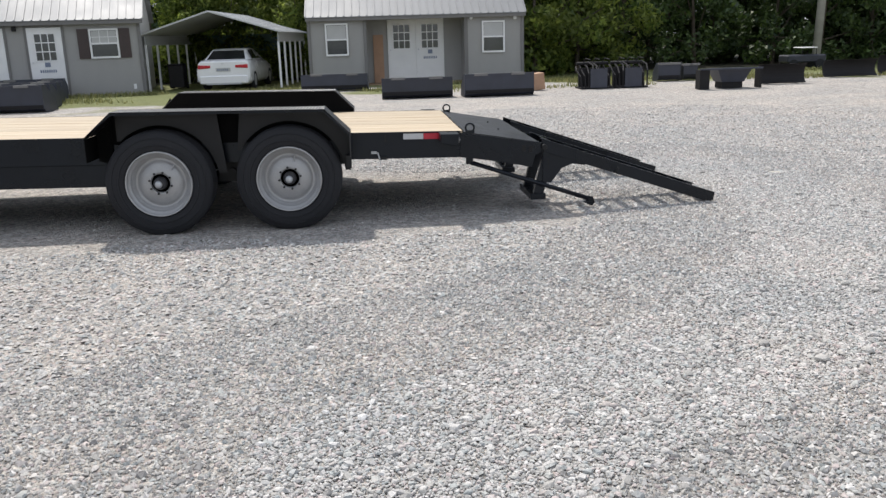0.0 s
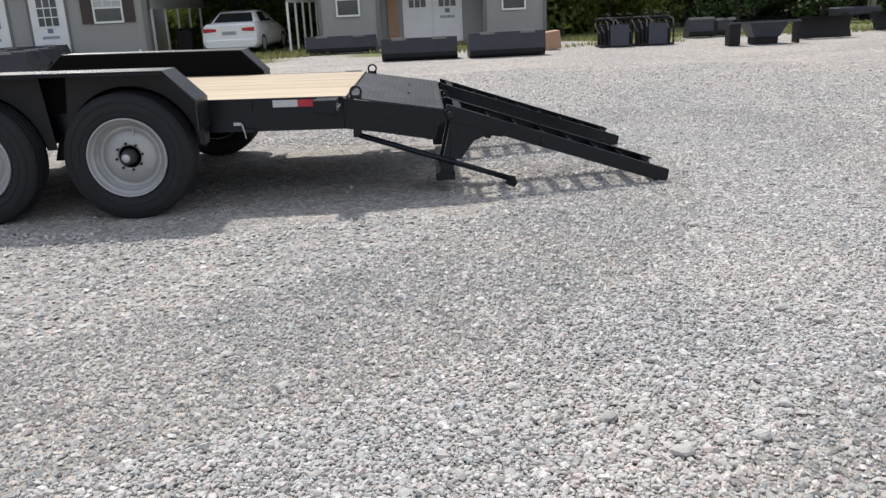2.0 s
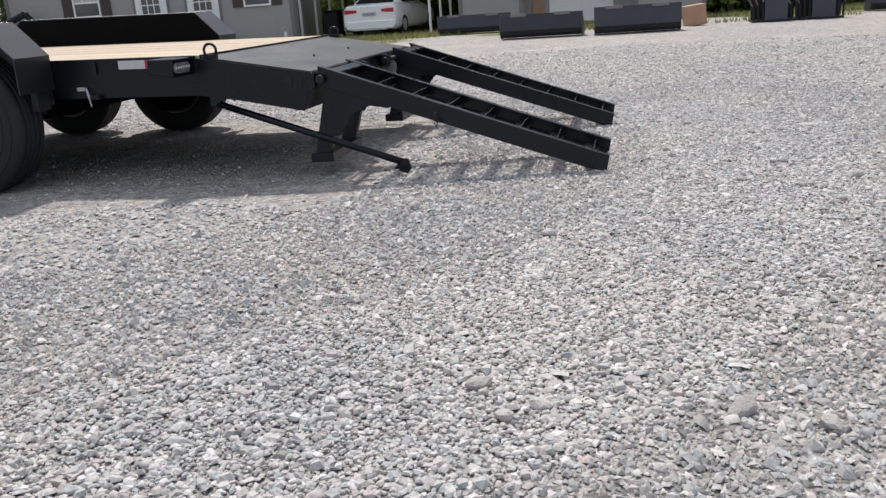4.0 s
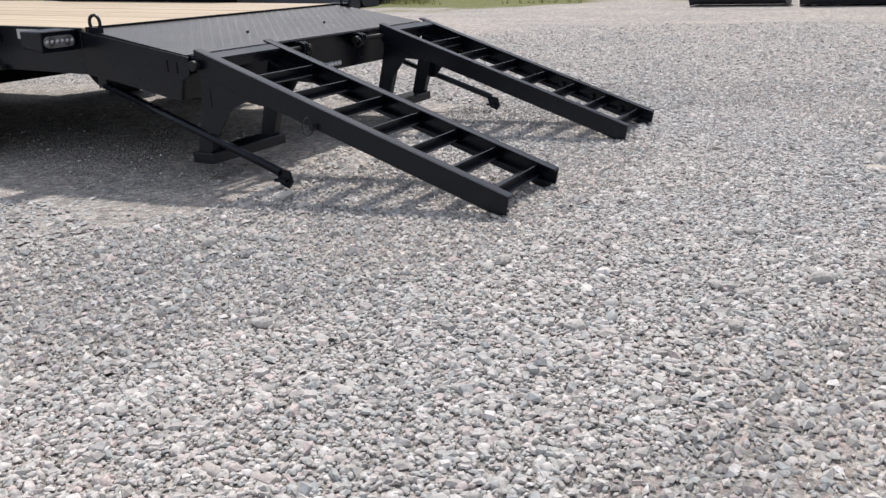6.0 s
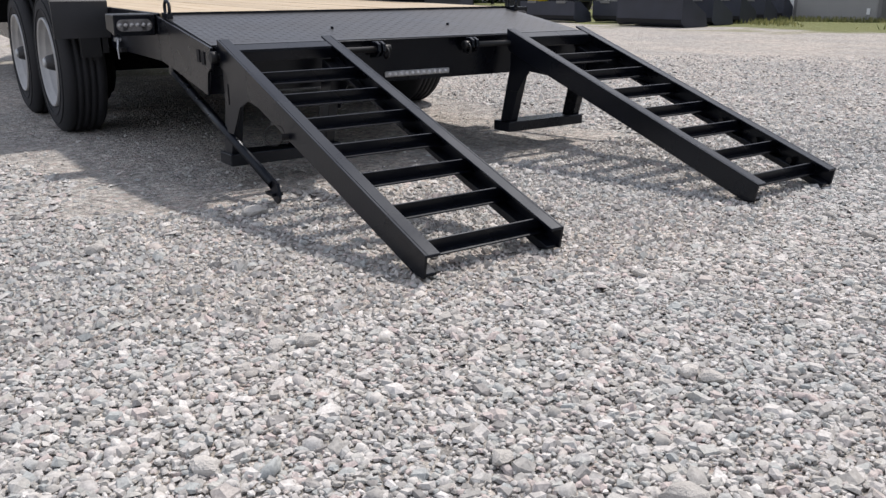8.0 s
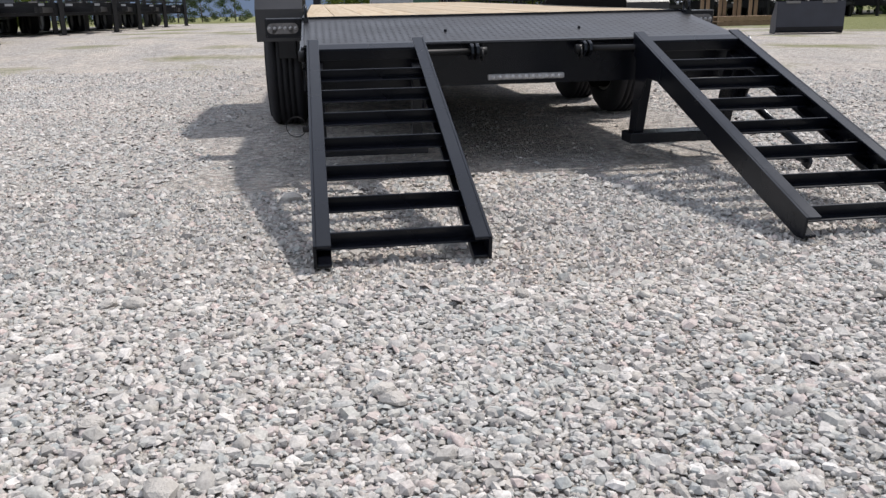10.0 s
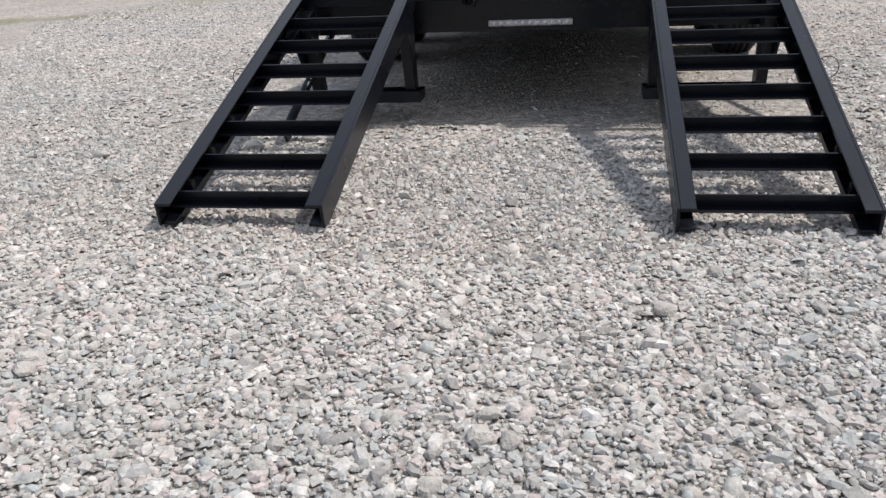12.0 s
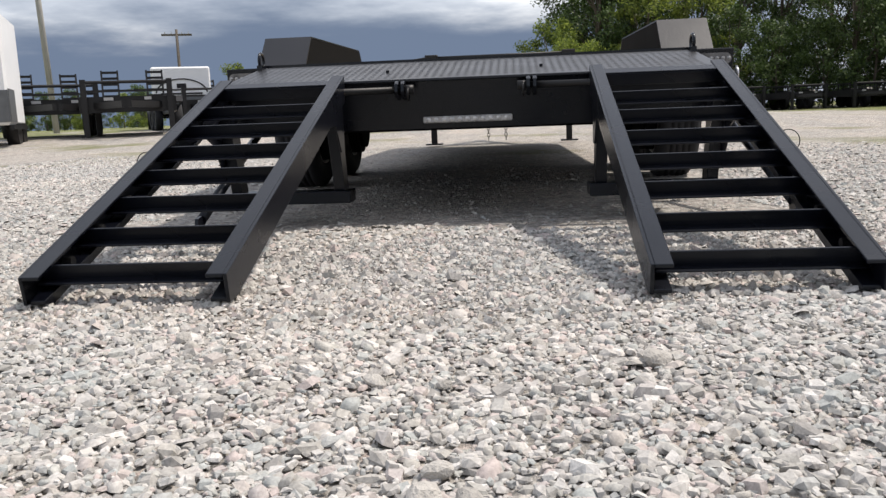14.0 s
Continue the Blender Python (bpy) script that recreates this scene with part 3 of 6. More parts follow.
# frame: side rails with the deep main beams ahead of the axles
for s in (-1, 1):
    b = B()
    web, lip = s * (SIDE - 0.012), s * (SIDE - 0.055)
    bx(b, FRONT, BACK - 0.02, min(web, s * SIDE), max(web, s * SIDE), DECK - 0.205, DECK + 0.004)
    bx(b, FRONT, BACK - 0.02, min(lip, web), max(lip, web), DECK - 0.205, DECK - 0.193)
    part("side_rail", b, BLACK, trailer, bevel=0.002)
    b = B()
    yo, yi = s * (SIDE - 0.02), s * (SIDE - 0.034)
    prism(b, [(FRONT + 0.4, DECK - 0.38), (-3.24, DECK - 0.38), (-3.24, DECK - 0.207), (FRONT + 0.1, DECK - 0.207)], "y", min(yo, yi), max(yo, yi))
    part("side_skirt", b, BLACK, trailer, bevel=0.002)
    b = B()
    y0 = s * 0.62
    bx(b, FRONT - 0.3, -3.3, y0 - 0.05, y0 + 0.05, DECK - 0.33, DECK - 0.318)
    bx(b, -3.3, -0.7, y0 - 0.05, y0 + 0.05, DECK - 0.2, DECK - 0.188)
    bx(b, FRONT - 0.3, -0.7, y0 - 0.05, y0 + 0.05, DECK - 0.075, DECK - 0.063)
    prism(b, [(FRONT - 0.3, DECK - 0.318), (-3.3, DECK - 0.318), (-3.1, DECK - 0.188), (-0.7, DECK - 0.188), (-0.7, DECK - 0.075), (FRONT - 0.3, DECK - 0.075)], "y", y0 - 0.006, y0 + 0.006)
    part("main_beam", b, BLACK_MATTE, trailer)
# close spacing and bottom flanges, to cut light on the ground below
b = B()
for i in range(23):
    x = FRONT + 0.2 + i * 0.305
    bx(b, x - 0.004, x + 0.004, -SIDE + 0.07, SIDE - 0.07, DECK - 0.14, DECK - 0.045)
    bx(b, x - 0.004, x + 0.045, -SIDE + 0.07, SIDE - 0.07, DECK - 0.05, DECK - 0.042)
    bx(b, x - 0.004, x + 0.045, -SIDE + 0.07, SIDE - 0.07, DECK - 0.148, DECK - 0.14)
part("crossmembers", b, BLACK_MATTE, trailer)
# unseen black sheet, added to stop light bouncing off the plank undersides
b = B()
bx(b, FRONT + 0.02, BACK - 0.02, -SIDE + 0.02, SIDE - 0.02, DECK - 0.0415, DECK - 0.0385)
part("bounce_blocker", b, BLACK_MATTE, trailer, "added black sheet below the planks that darkens the ground beneath")
b = B()
bx(b, FRONT - 0.012, FRONT, -SIDE, SIDE, DECK - 0.205, DECK + 0.004)
part("front_rail", b, BLACK, trailer)

# deck planks, laid lengthways
count = 13
step = (2 * SIDE - 0.03) / count
plank = B()
bx(plank, FRONT + 0.004, BACK, -step / 2 + 0.001, step / 2 - 0.001, -0.040, 0.0)
plank_me = make("plank", plank, PINE, 0.003)
for i in range(count):
    shared("plank", plank_me, trailer, pose(random.uniform(-0.002, 0.002), -SIDE + 0.015 + step * (i + 0.5), DECK + 0.004 + random.uniform(-0.0015, 0.0015)))

b = B()
bx(b, BACK + 0.001, BACK + 0.010, -SIDE + 0.014, SIDE - 0.014, DECK - 0.045, DECK + 0.007)
part("deck_edge", b, BLACK, trailer)

# tail: sloped tread plate between deep side plates
T0, T1 = (BACK + 0.011, DECK - 0.004), (0.0, 0.554)
for s in (-1, 1):
    b = B()
    ya, yb = sorted((s * SIDE, s * (SIDE - 0.012)))
    prism(b, [(BACK - 0.02, DECK - 0.205), (-0.42, 0.418), (-0.046, 0.354), (-0.024, 0.45), (0.022, 0.47), (0.022, 0.546), (T1[0], T1[1] - 0.004), (BACK - 0.02, DECK - 0.010)], "y", ya, yb)
    part("tail_side", b, BLACK, trailer, bevel=0.002)
    # raised dark blocks stand in for two open slots, their shade in the colour
    b = B()
    for xa, xb in ((-0.13, -0.10), (-0.075, -0.045)):
        z = 0.503 + (-0.1 - xa) * 0.1
        bx(b, xa, xb, min(s * SIDE, s * (SIDE + 0.004)), max(s * SIDE, s * (SIDE + 0.004)), z - 0.025, z + 0.025)
    part("dark_slot", b, BIN_DARK, trailer)
b = B()
prism(b, [T0, T1, (T1[0], T1[1] - 0.008), (T0[0], T0[1] - 0.008)], "y", -SIDE + 0.014, SIDE - 0.014)
tail_plate = part("tread_plate", b, TREAD, trailer, "black raised-diamond tread plate")
slope = math.atan2(T0[1] - T1[1], T1[0] - T0[0])
tl = math.hypot(T1[0] - T0[0], T0[1] - T1[1])
ca, sa = math.cos(slope), math.sin(slope)
b = B()
nx, ny = int(tl / 0.032), int((2 * SIDE - 0.06) / 0.032)
for i in range(nx):
    for j in range(ny):
        u, v = 0.018 + i * 0.032, -SIDE + 0.035 + j * 0.032
        ang = 0.78 if (i + j) % 2 else -0.78
        du, dv = 0.0170 * math.cos(ang), 0.0170 * math.sin(ang)
        pu, pv = -0.0052 * math.sin(ang), 0.0052 * math.cos(ang)
        ring = []
        for a, c in ((du, dv), (pu, pv), (-du, -dv), (-pu, -pv)):
            ring.append(b.verts.new((T0[0] + (u + a) * ca, v + c, T0[1] - (u + a) * sa + 0.0004)))
        top = b.verts.new((T0[0] + u * ca + 0.0020 * sa, v, T0[1] - u * sa + 0.0020 * ca))
        for q in range(4):
            b.faces.new((ring[q], ring[(q + 1) % 4], top)).smooth = True
tagged(part("tread_pattern", b, TREAD, tail_plate), kind="stuff")
for y in (-0.34, 0.30):
    b = B()
    z = T0[1] - (-0.22 - BACK) * math.tan(slope)
    cyl(b, (-0.22, y, z), (-0.22, y, z + 0.012), 0.007, 8)
    part("plate_bolt", b, BLACK, trailer)

# rear sill with its lamp bar, hinge rods and lugs
b = B()
prism(b, [(-0.056, 0.358), (-0.044, 0.358), (0.0, 0.542), (-0.012, 0.542)], "y", -SIDE + 0.014, SIDE - 0.014)
bx(b, -0.10, -0.058, -SIDE + 0.014, SIDE - 0.014, 0.356, 0.366)
part("rear_sill", b, BLACK, trailer)
b = B()
bx(b, -0.012, 0.016, -SIDE + 0.03, SIDE - 0.03, 0.543, 0.551)
part("sill_cap", b, BLACK, trailer, bevel=0.002)
b = B()
bx(b, -0.038, -0.026, -0.178, 0.178, 0.378, 0.404)
bar = part("lamp_bar", b, LENS_BAR, trailer, "clear sealed identification lamp bar", bevel=0.004)
led = B()
lathe(led, [(0.0005, -0.006), (0.007, -0.004), (0.0095, 0.0)], 12, closed=False)
bmesh.ops.rotate(led, verts=led.verts[:], cent=(0, 0, 0), matrix=Matrix.Rotation(radians(90), 3, "Z"))
led_me = make("lamp_diode", led, LENS_CLEAR)
tail_led = led_me.copy()
tail_led.materials[0] = LENS_BAR
for i in range(11):
    shared("lamp_diode", led_me, bar, pose(-0.0255, -0.155 + 0.031 * i, 0.391))
for s in (-1, 1):
    b = B()
    cyl(b, (0.052, s * 0.235, 0.512), (0.052, s * 0.985, 0.512), 0.0135, 14)
    part("hinge_rod", b, BLACK_FLAT, trailer)
    for yy in (0.242, 0.266, 0.965):
        b = B()
        prism(b, [(-0.002, 0.472), (0.055, 0.48), (0.082, 0.505), (0.078, 0.535), (0.05, 0.546), (-0.002, 0.542)], "y", s * yy - 0.007, s * yy + 0.007)
        part("hinge_lug", b, BLACK, trailer, bevel=0.002)
    b = B()
    torus(b, (0.06, s * 0.222, 0.495), 0.022, 0.005, "y", seg=16, tube=6)
    cyl(b, (0.052, s * 0.2, 0.512), (0.052, s * 0.24, 0.512), 0.019, 10)
    part("lynch_pin", b, BLACK_FLAT, trailer)
    b = B()
    cyl(b, (0.052, s * 0.985, 0.512), (0.052, s * 1.012, 0.512), 0.023, 14)
    part("rod_head", b, BLACK_FLAT, trailer, bevel=0.003)
    if s > 0:
        b = B()
        torus(b, (0.052, 1.018, 0.522), 0.021, 0.0045, "y", seg=18, tube=6)
        cyl(b, (0.052, 1.018, 0.494), (0.052, 1.018, 0.552), 0.0045, 8)
        part("rod_clip", b, CHROME, trailer, "bright zinc ring clip")
    # tail lamp box outboard of the deck edge
    b = B()
    ya, yb = sorted((s * (SIDE + 0.002), s * (SIDE + 0.185)))
    prism(b, [(-0.80, 0.58), (-0.665, 0.556), (-0.655, 0.650), (-0.80, 0.650)], "y", ya, yb)
    box = part("lamp_box", b, BLACK, trailer, bevel=0.004)
    b = B()
    cyl(b, (-0.664, s * (SIDE + 0.045), 0.603), (-0.652, s * (SIDE + 0.045), 0.603), 0.026, 16)
    cyl(b, (-0.664, s * (SIDE + 0.148), 0.603), (-0.652, s * (SIDE + 0.148), 0.603), 0.026, 16)
    bx(b, -0.664, -0.652, min(s * (SIDE + 0.045), s * (SIDE + 0.148)), max(s * (SIDE + 0.045), s * (SIDE + 0.148)), 0.577, 0.629)
    lens = part("tail_lamp", b, LENS_SMOKE, box, "oval tail lamp")
    for i in range(6):
        shared("lamp_diode", tail_led, lens, pose(-0.651, s * (SIDE + 0.032 + 0.026 * i), 0.604, 0, 8, 0))
    # tie-down ring
    b = B()
    torus(b, (-0.549, s * (SIDE - 0.022), 0.676), 0.034, 0.0075, "y", 0, math.tau, 22, 8)
    bx(b, -0.585, -0.513, s * (SIDE - 0.022) - 0.012, s * (SIDE - 0.022) + 0.012, 0.634, 0.656)
    part("tie_down_ring", b, BLACK, trailer)
    # reflective tape, latch and tie-down pockets on the side rail
    y0, y1 = sorted((s * SIDE, s * (SIDE + 0.0035)))
    b = B()
    bx(b, -1.080, -0.922, y0, y1, 0.596, 0.641)
    part("white_tape", b, WHITE_TAPE, trailer)
    b = B()
    bx(b, -0.920, -0.762, y0, y1, 0.596, 0.641)
    part("red_tape", b, RED_TAPE, trailer)
    b = B()
    bx(b, -4.4, -4.2, y0, y1, 0.596, 0.641)
    part("red_tape", b, RED_TAPE, trailer)
    b = B()
    bx(b, -4.6, -4.402, y0, y1, 0.596, 0.641)
    part("white_tape", b, WHITE_TAPE, trailer)
    b = B()
    bx(b, -1.335, -1.29, min(y0, s * (SIDE + 0.03)), max(y0, s * (SIDE + 0.03)), 0.49, 0.508)
    cyl(b, (-1.285, s * (SIDE + 0.02), 0.50), (-1.27, s * (SIDE + 0.03), 0.45), 0.006, 6)
    cyl(b, (-1.27, s * (SIDE + 0.03), 0.45), (-1.262, s * (SIDE + 0.03), 0.405), 0.004, 6)
    part("latch", b, GALV, trailer, "hanging zinc slide latch")
    b = B()
    bx(b, -1.27, -1.21, s * (SIDE + 0.015) - 0.013, s * (SIDE + 0.015) + 0.013, 0.442, 0.464)
    part("strap_hook", b, BLACK_FLAT, trailer)
    b = B()
    bx(b, -1.228, -1.213, min(y0, s * (SIDE + 0.012)), max(y0, s * (SIDE + 0.012)), 0.575, 0.635)
    part("strap_pocket", b, BLACK_FLAT, trailer)

# fenders
FT = 0.866
for s in (-1, 1):
    yi, yo = s * (SIDE + 0.006), s * 1.285
    y0, y1 = sorted((yi, yo))
    line = [(-3.42, 0.686), (-3.22, FT), (-1.675, FT), (-1.488, 0.686), (-1.488, 0.50)]
    b = B()
    th = 0.007
    inner = [(-3.42, 0.676), (-3.217, FT - th), (-1.678, FT - th), (-1.495, 0.682), (-1.495, 0.50)]
    prism(b, line + inner[::-1], "y", y0, y1)
    fender = part("fender", b, TREAD, trailer, "black tread plate fender with sloped ends")
    # lip along the outer edge
    b = B()
    la, lb = sorted((yo, yo - s * 0.006))
    prism(b, [(-3.42, 0.675), (-3.22, FT - 0.002), (-1.675, FT - 0.002), (-1.495, 0.675), (-1.495, 0.660), (-1.681, FT - 0.022), (-3.214, FT - 0.022), (-3.42, 0.686)], "y", la, lb)
    part("fender_lip", b, BLACK, fender)
    # raised diamonds on the top
    b = B()
    for (xa, za), (xb, zb), rows in (((-3.22, FT), (-1.675, FT), 66),):
        L = math.hypot(xb - xa, zb - za)
        ux, uz = (xb - xa) / L, (zb - za) / L
        for i in range(rows):
            for j in range(9):
                u = L * (i + 0.5) / rows
                v = yi + s * (0.018 + j * 0.03 + (0.015 if i % 2 else 0))
                if abs(v) > 1.275:
                    continue
                ang = 0.75 if (i + j) % 2 else -0.75
                ring = []
                for da, dc in ((0.012, 0), (0, 0.004), (-0.012, 0), (0, -0.004)):
                    a = da * math.cos(ang) - dc * math.sin(ang)
                    c = da * math.sin(ang) + dc * math.cos(ang)
                    ring.append(b.verts.new((xa + (u + a) * ux, v + c, za + (u + a) * uz + 0.0004)))
                top = b.verts.new((xa + u * ux - uz * 0.0025, v, za + u * uz + ux * 0.0025))
                for q in range(4):
                    b.faces.new((ring[q], ring[(q + 1) % 4], top))
    tagged(part("tread_pattern", b, TREAD, fender), kind="stuff")
    # plate between deck and fender top, matte black for the recess shade
    b = B()
    prism(b, [(-3.418, 0.60), (-1.492, 0.60), (-1.492, 0.683), (-1.677, FT - 0.004), (-3.218, FT - 0.004), (-3.418, 0.682)], "y", *sorted((s * (SIDE + 0.007), s * (SIDE + 0.013))))
    part("inner_plate", b, BLACK_MATTE, fender)
    # inner wheel-well panels with arches over the tyres and a tapered gap between
    yp = s * (SIDE + 0.10)
    pa, pb = sorted((yp, yp - s * 0.006))
    for lo, hi, hx, hz in ((-3.24, -2.43, HUBS[1][0], HUBS[1][1]), (-2.352, -1.498, HUBS[0][0], HUBS[0][1])):
        b = B()
        R = 0.425
        pts = []
        z0 = 0.38
        a0 = math.asin((z0 - hz) / R)
        arc = [(hx + R * math.cos(a), hz + R * math.sin(a)) for a in np.linspace(math.pi - a0, a0, 22)]
        arc = [p for p in arc if lo + 0.004 < p[0] < hi - 0.004]
        if hi < -2.40:
            top = [(hi - 0.066, FT - 0.012), (lo, FT - 0.03)]
            left, right = [(lo, arc[0][1])], [(hi - 0.01, arc[-1][1])]
            pts = left + arc + right + top
        else:
            left, right = [(lo, arc[0][1])], [(hi, arc[-1][1])]
            pts = left + arc + right + [(hi, 0.672), (-1.687, FT - 0.012), (lo + 0.03, FT - 0.012)]
        prism(b, pts, "y", pa, pb)
        part("well_panel", b, BLACK_FLAT, fender)
    # shade-black plates stand in for the dark open fender end
    b = B()
    prism(b, [(-3.41, 0.48), (-3.30, 0.44), (-3.30, 0.82), (-3.41, 0.67)], "y", *sorted((s * (SIDE + 0.01), s * (SIDE + 0.02))))
    prism(b, [(-3.42, 0.675), (-3.42, 0.50), (-3.414, 0.50), (-3.414, 0.675)], "y", y0, y1)
    part("fender_end", b, BLACK_MATTE, fender)
    b = B()
    prism(b, [(-1.58, 0.42), (-1.495, 0.42), (-1.495, 0.52), (-1.58, 0.52)], "y", *sorted((s * 1.02, s * 1.05)))
    prism(b, [(-1.528, 0.40), (-1.489, 0.40), (-1.489, 0.50), (-1.528, 0.50)], "y", *sorted((s * 1.06, s * 1.16)))
    part("mud_flap_bracket", b, BLACK_FLAT, fender)
    b = B()
    prism(b, [(-2.55, 0.28), (-2.30, 0.28), (-2.36, 0.45), (-2.50, 0.45)], "y", *sorted((s * 0.86, s * 0.90)))
    cyl(b, (-2.43, s * 0.84, 0.36), (-2.43, s * 0.93, 0.36), 0.03, 10)
    part("equaliser_hanger", b, BLACK_FLAT, trailer)


# ramps: two channel beams with angle rungs, a foot frame and a spring wire
def add_ramp(s):
    X0, Z0, X1, Z1 = 0.045, 0.577, 1.508, 0.072
    k = (Z0 - Z1) / (X1 - X0)
    drop = 0.100

    def zt(x):
        return Z0 - k * (x - X0)
    ramp = None
    for outer in (True, False):
        yo = 0.975 if outer else 0.474
        inward = -1 if outer else 1
        b = B()
        w0, w1 = sorted((s * yo, s * (yo + inward * 0.009)))
        cut = drop
        web = [(X0, zt(X0)), (X1, zt(X1)), (X1 - 0.012, 0.002), (X1 - 0.06, zt(X1 - 0.06) - cut + 0.012), (X0 + 0.02, zt(X0 + 0.02) - cut), (X0, zt(X0) - 0.08)]
        prism(b, web, "y", w0, w1)
        f0, f1 = sorted((s * (yo + inward * 0.009), s * (yo + inward * 0.050)))
        prism(b, [(X0, zt(X0)), (X1, zt(X1)), (X1, zt(X1) - 0.009), (X0, zt(X0) - 0.009)], "y", f0, f1)
        prism(b, [(X0 + 0.02, zt(X0 + 0.02) - cut + 0.009), (X1 - 0.02, max(0.012, zt(X1 - 0.02) - cut + 0.012)), (X1 - 0.02, 0.003), (X1 - 0.06, zt(X1 - 0.06) - cut + 0.004), (X0 + 0.02, zt(X0 + 0.02) - cut)], "y", f0, f1)
        if ramp is None:
            ramp = part("ramp", b, BLACK, trailer, "black steel ladder ramp lowered to the gravel", bevel=0.0015, world_space=True)
        else:
            part("side_beam", b, BLACK, ramp, bevel=0.0015)
    # rungs
    angle = math.atan(k)
    b = B()
    bx(b, -0.003, 0.003, -0.242, 0.242, -0.040, 0.0)
    bx(b, -0.045, 0.030, -0.242, 0.242, -0.040, -0.035)
    rung_me = make("rung", b, BLACK, 0.001)
    for i in range(7):
        x = 0.328 + 0.1835 * i
        shared("rung", rung_me, ramp, pose(x, s * 0.7235, zt(x) - 0.012, 0, math.degrees(angle), 0))
    b = B()
    x = 0.112
    bx(b, -0.02, 0.035, -0.242, 0.242, -0.006, 0.0)
    bx(b, 0.029, 0.035, -0.242, 0.242, -0.05, -0.006)
    shared("top_plate", make("top_plate", b, BLACK, 0.0015), ramp, pose(x, s * 0.7235, zt(x) - 0.003, 0, math.degrees(angle), 0))
    # gusset plates and foot frame
    for yy in (0.975, 0.474):
        b = B()
        inward = -1 if yy > 0.7 else 1
        g0, g1 = sorted((s * (yy + inward * 0.010), s * (yy + inward * 0.018)))
        if yy > 0.7:
            outline = [(0.06, zt(0.06) - 0.05), (0.42, zt(0.42) - 0.085), (0.40, zt(0.40) - 0.108), (0.30, 0.365), (0.21, 0.33), (0.125, 0.215), (0.055, 0.215)]
        else:
            outline = [(0.06, zt(0.06) - 0.05), (0.34, zt(0.34) - 0.085), (0.33, zt(0.33) - 0.104), (0.20, 0.385), (0.12, 0.28), (0.062, 0.28)]
        prism(b, outline, "y", g0, g1)
        gusset = part("gusset", b, BLACK, ramp, bevel=0.0015)
        if yy > 0.7:
            # dark strip drawn for an open slot, its shade put into the colour
            b = B()
            bx(b, 0.098, 0.106, *sorted((s * (yy - 0.0095), s * (yy - 0.0075))), 0.33, 0.41)
            part("slot", b, BIN_DARK, gusset)
        b = B()
        u0, u1 = sorted((s * (yy + inward * 0.019), s * (yy + inward * 0.062)))
        prism(b, [(-0.02, 0.125), (0.062, 0.125), (0.16, zt(0.16) - 0.09), (0.07, zt(0.07) - 0.085)], "y", u0, u1)
        part("foot_post", b, BLACK, ramp, bevel=0.002)
    b = B()
    bx(b, -0.045, 0.080, min(s * 0.47, s * 0.968), max(s * 0.47, s * 0.968), 0.078, 0.126)
    part("foot_bar", b, BLACK, ramp, bevel=0.003)
    b = B()
    cyl(b, (0.66, s * 0.973, zt(0.66) - 0.085), (0.66, s * 1.0, zt(0.66) - 0.085), 0.011, 8)
    torus(b, (0.66, s * 1.022, zt(0.66) - 0.075), 0.036, 0.0016, "x", 0, math.tau, 20, 5)
    part("lynch_pin", b, BIN_DARK, ramp, "wire ring lynch pin")
    for i, x in enumerate((0.62, 0.80, 0.97, 1.15, 1.32)):
        b = B()
        cyl(b, (x, s * 0.964, zt(x) - 0.06), (x, s * 0.94, zt(x) - 0.06), 0.014, 8)
        part("beam_bolt", b, BLACK_FLAT, ramp)
    return ramp


for s in (-1, 1):
    add_ramp(s)
    # prop pole from under the tail to the ground
    b = B()
    po = 0.0 if s < 0 else 0.17          # this one swings further out
    p0, p1 = (-0.535, s * (0.972 + po * 0.7), 0.408), (0.435, s * (0.945 + po), 0.068 + po * 0.08)
    cyl(b, p0, p1, 0.0185, 14)
    prop = part("prop_pole", b, BLACK, trailer, world_space=True)
    b = B()
    prism(b, [(0.405, 0.09), (0.48, 0.078), (0.495, 0.03), (0.475, 0.002), (0.43, 0.018)], "y", s * (0.945 + po) - 0.006, s * (0.945 + po) + 0.006)
    bx(b, 0.41, 0.47, s * (0.945 + po) - 0.022, s * (0.945 + po) + 0.022, 0.03, 0.042)
    part("pole_foot", b, BLACK, prop)
    b = B()
    bx(b, -0.57, -0.515, min(s * 0.933, s * (0.987 + po)), max(s * 0.933, s * (0.987 + po)), 0.395, 0.47)
    part("pole_bracket", b, BLACK, prop, bevel=0.003)

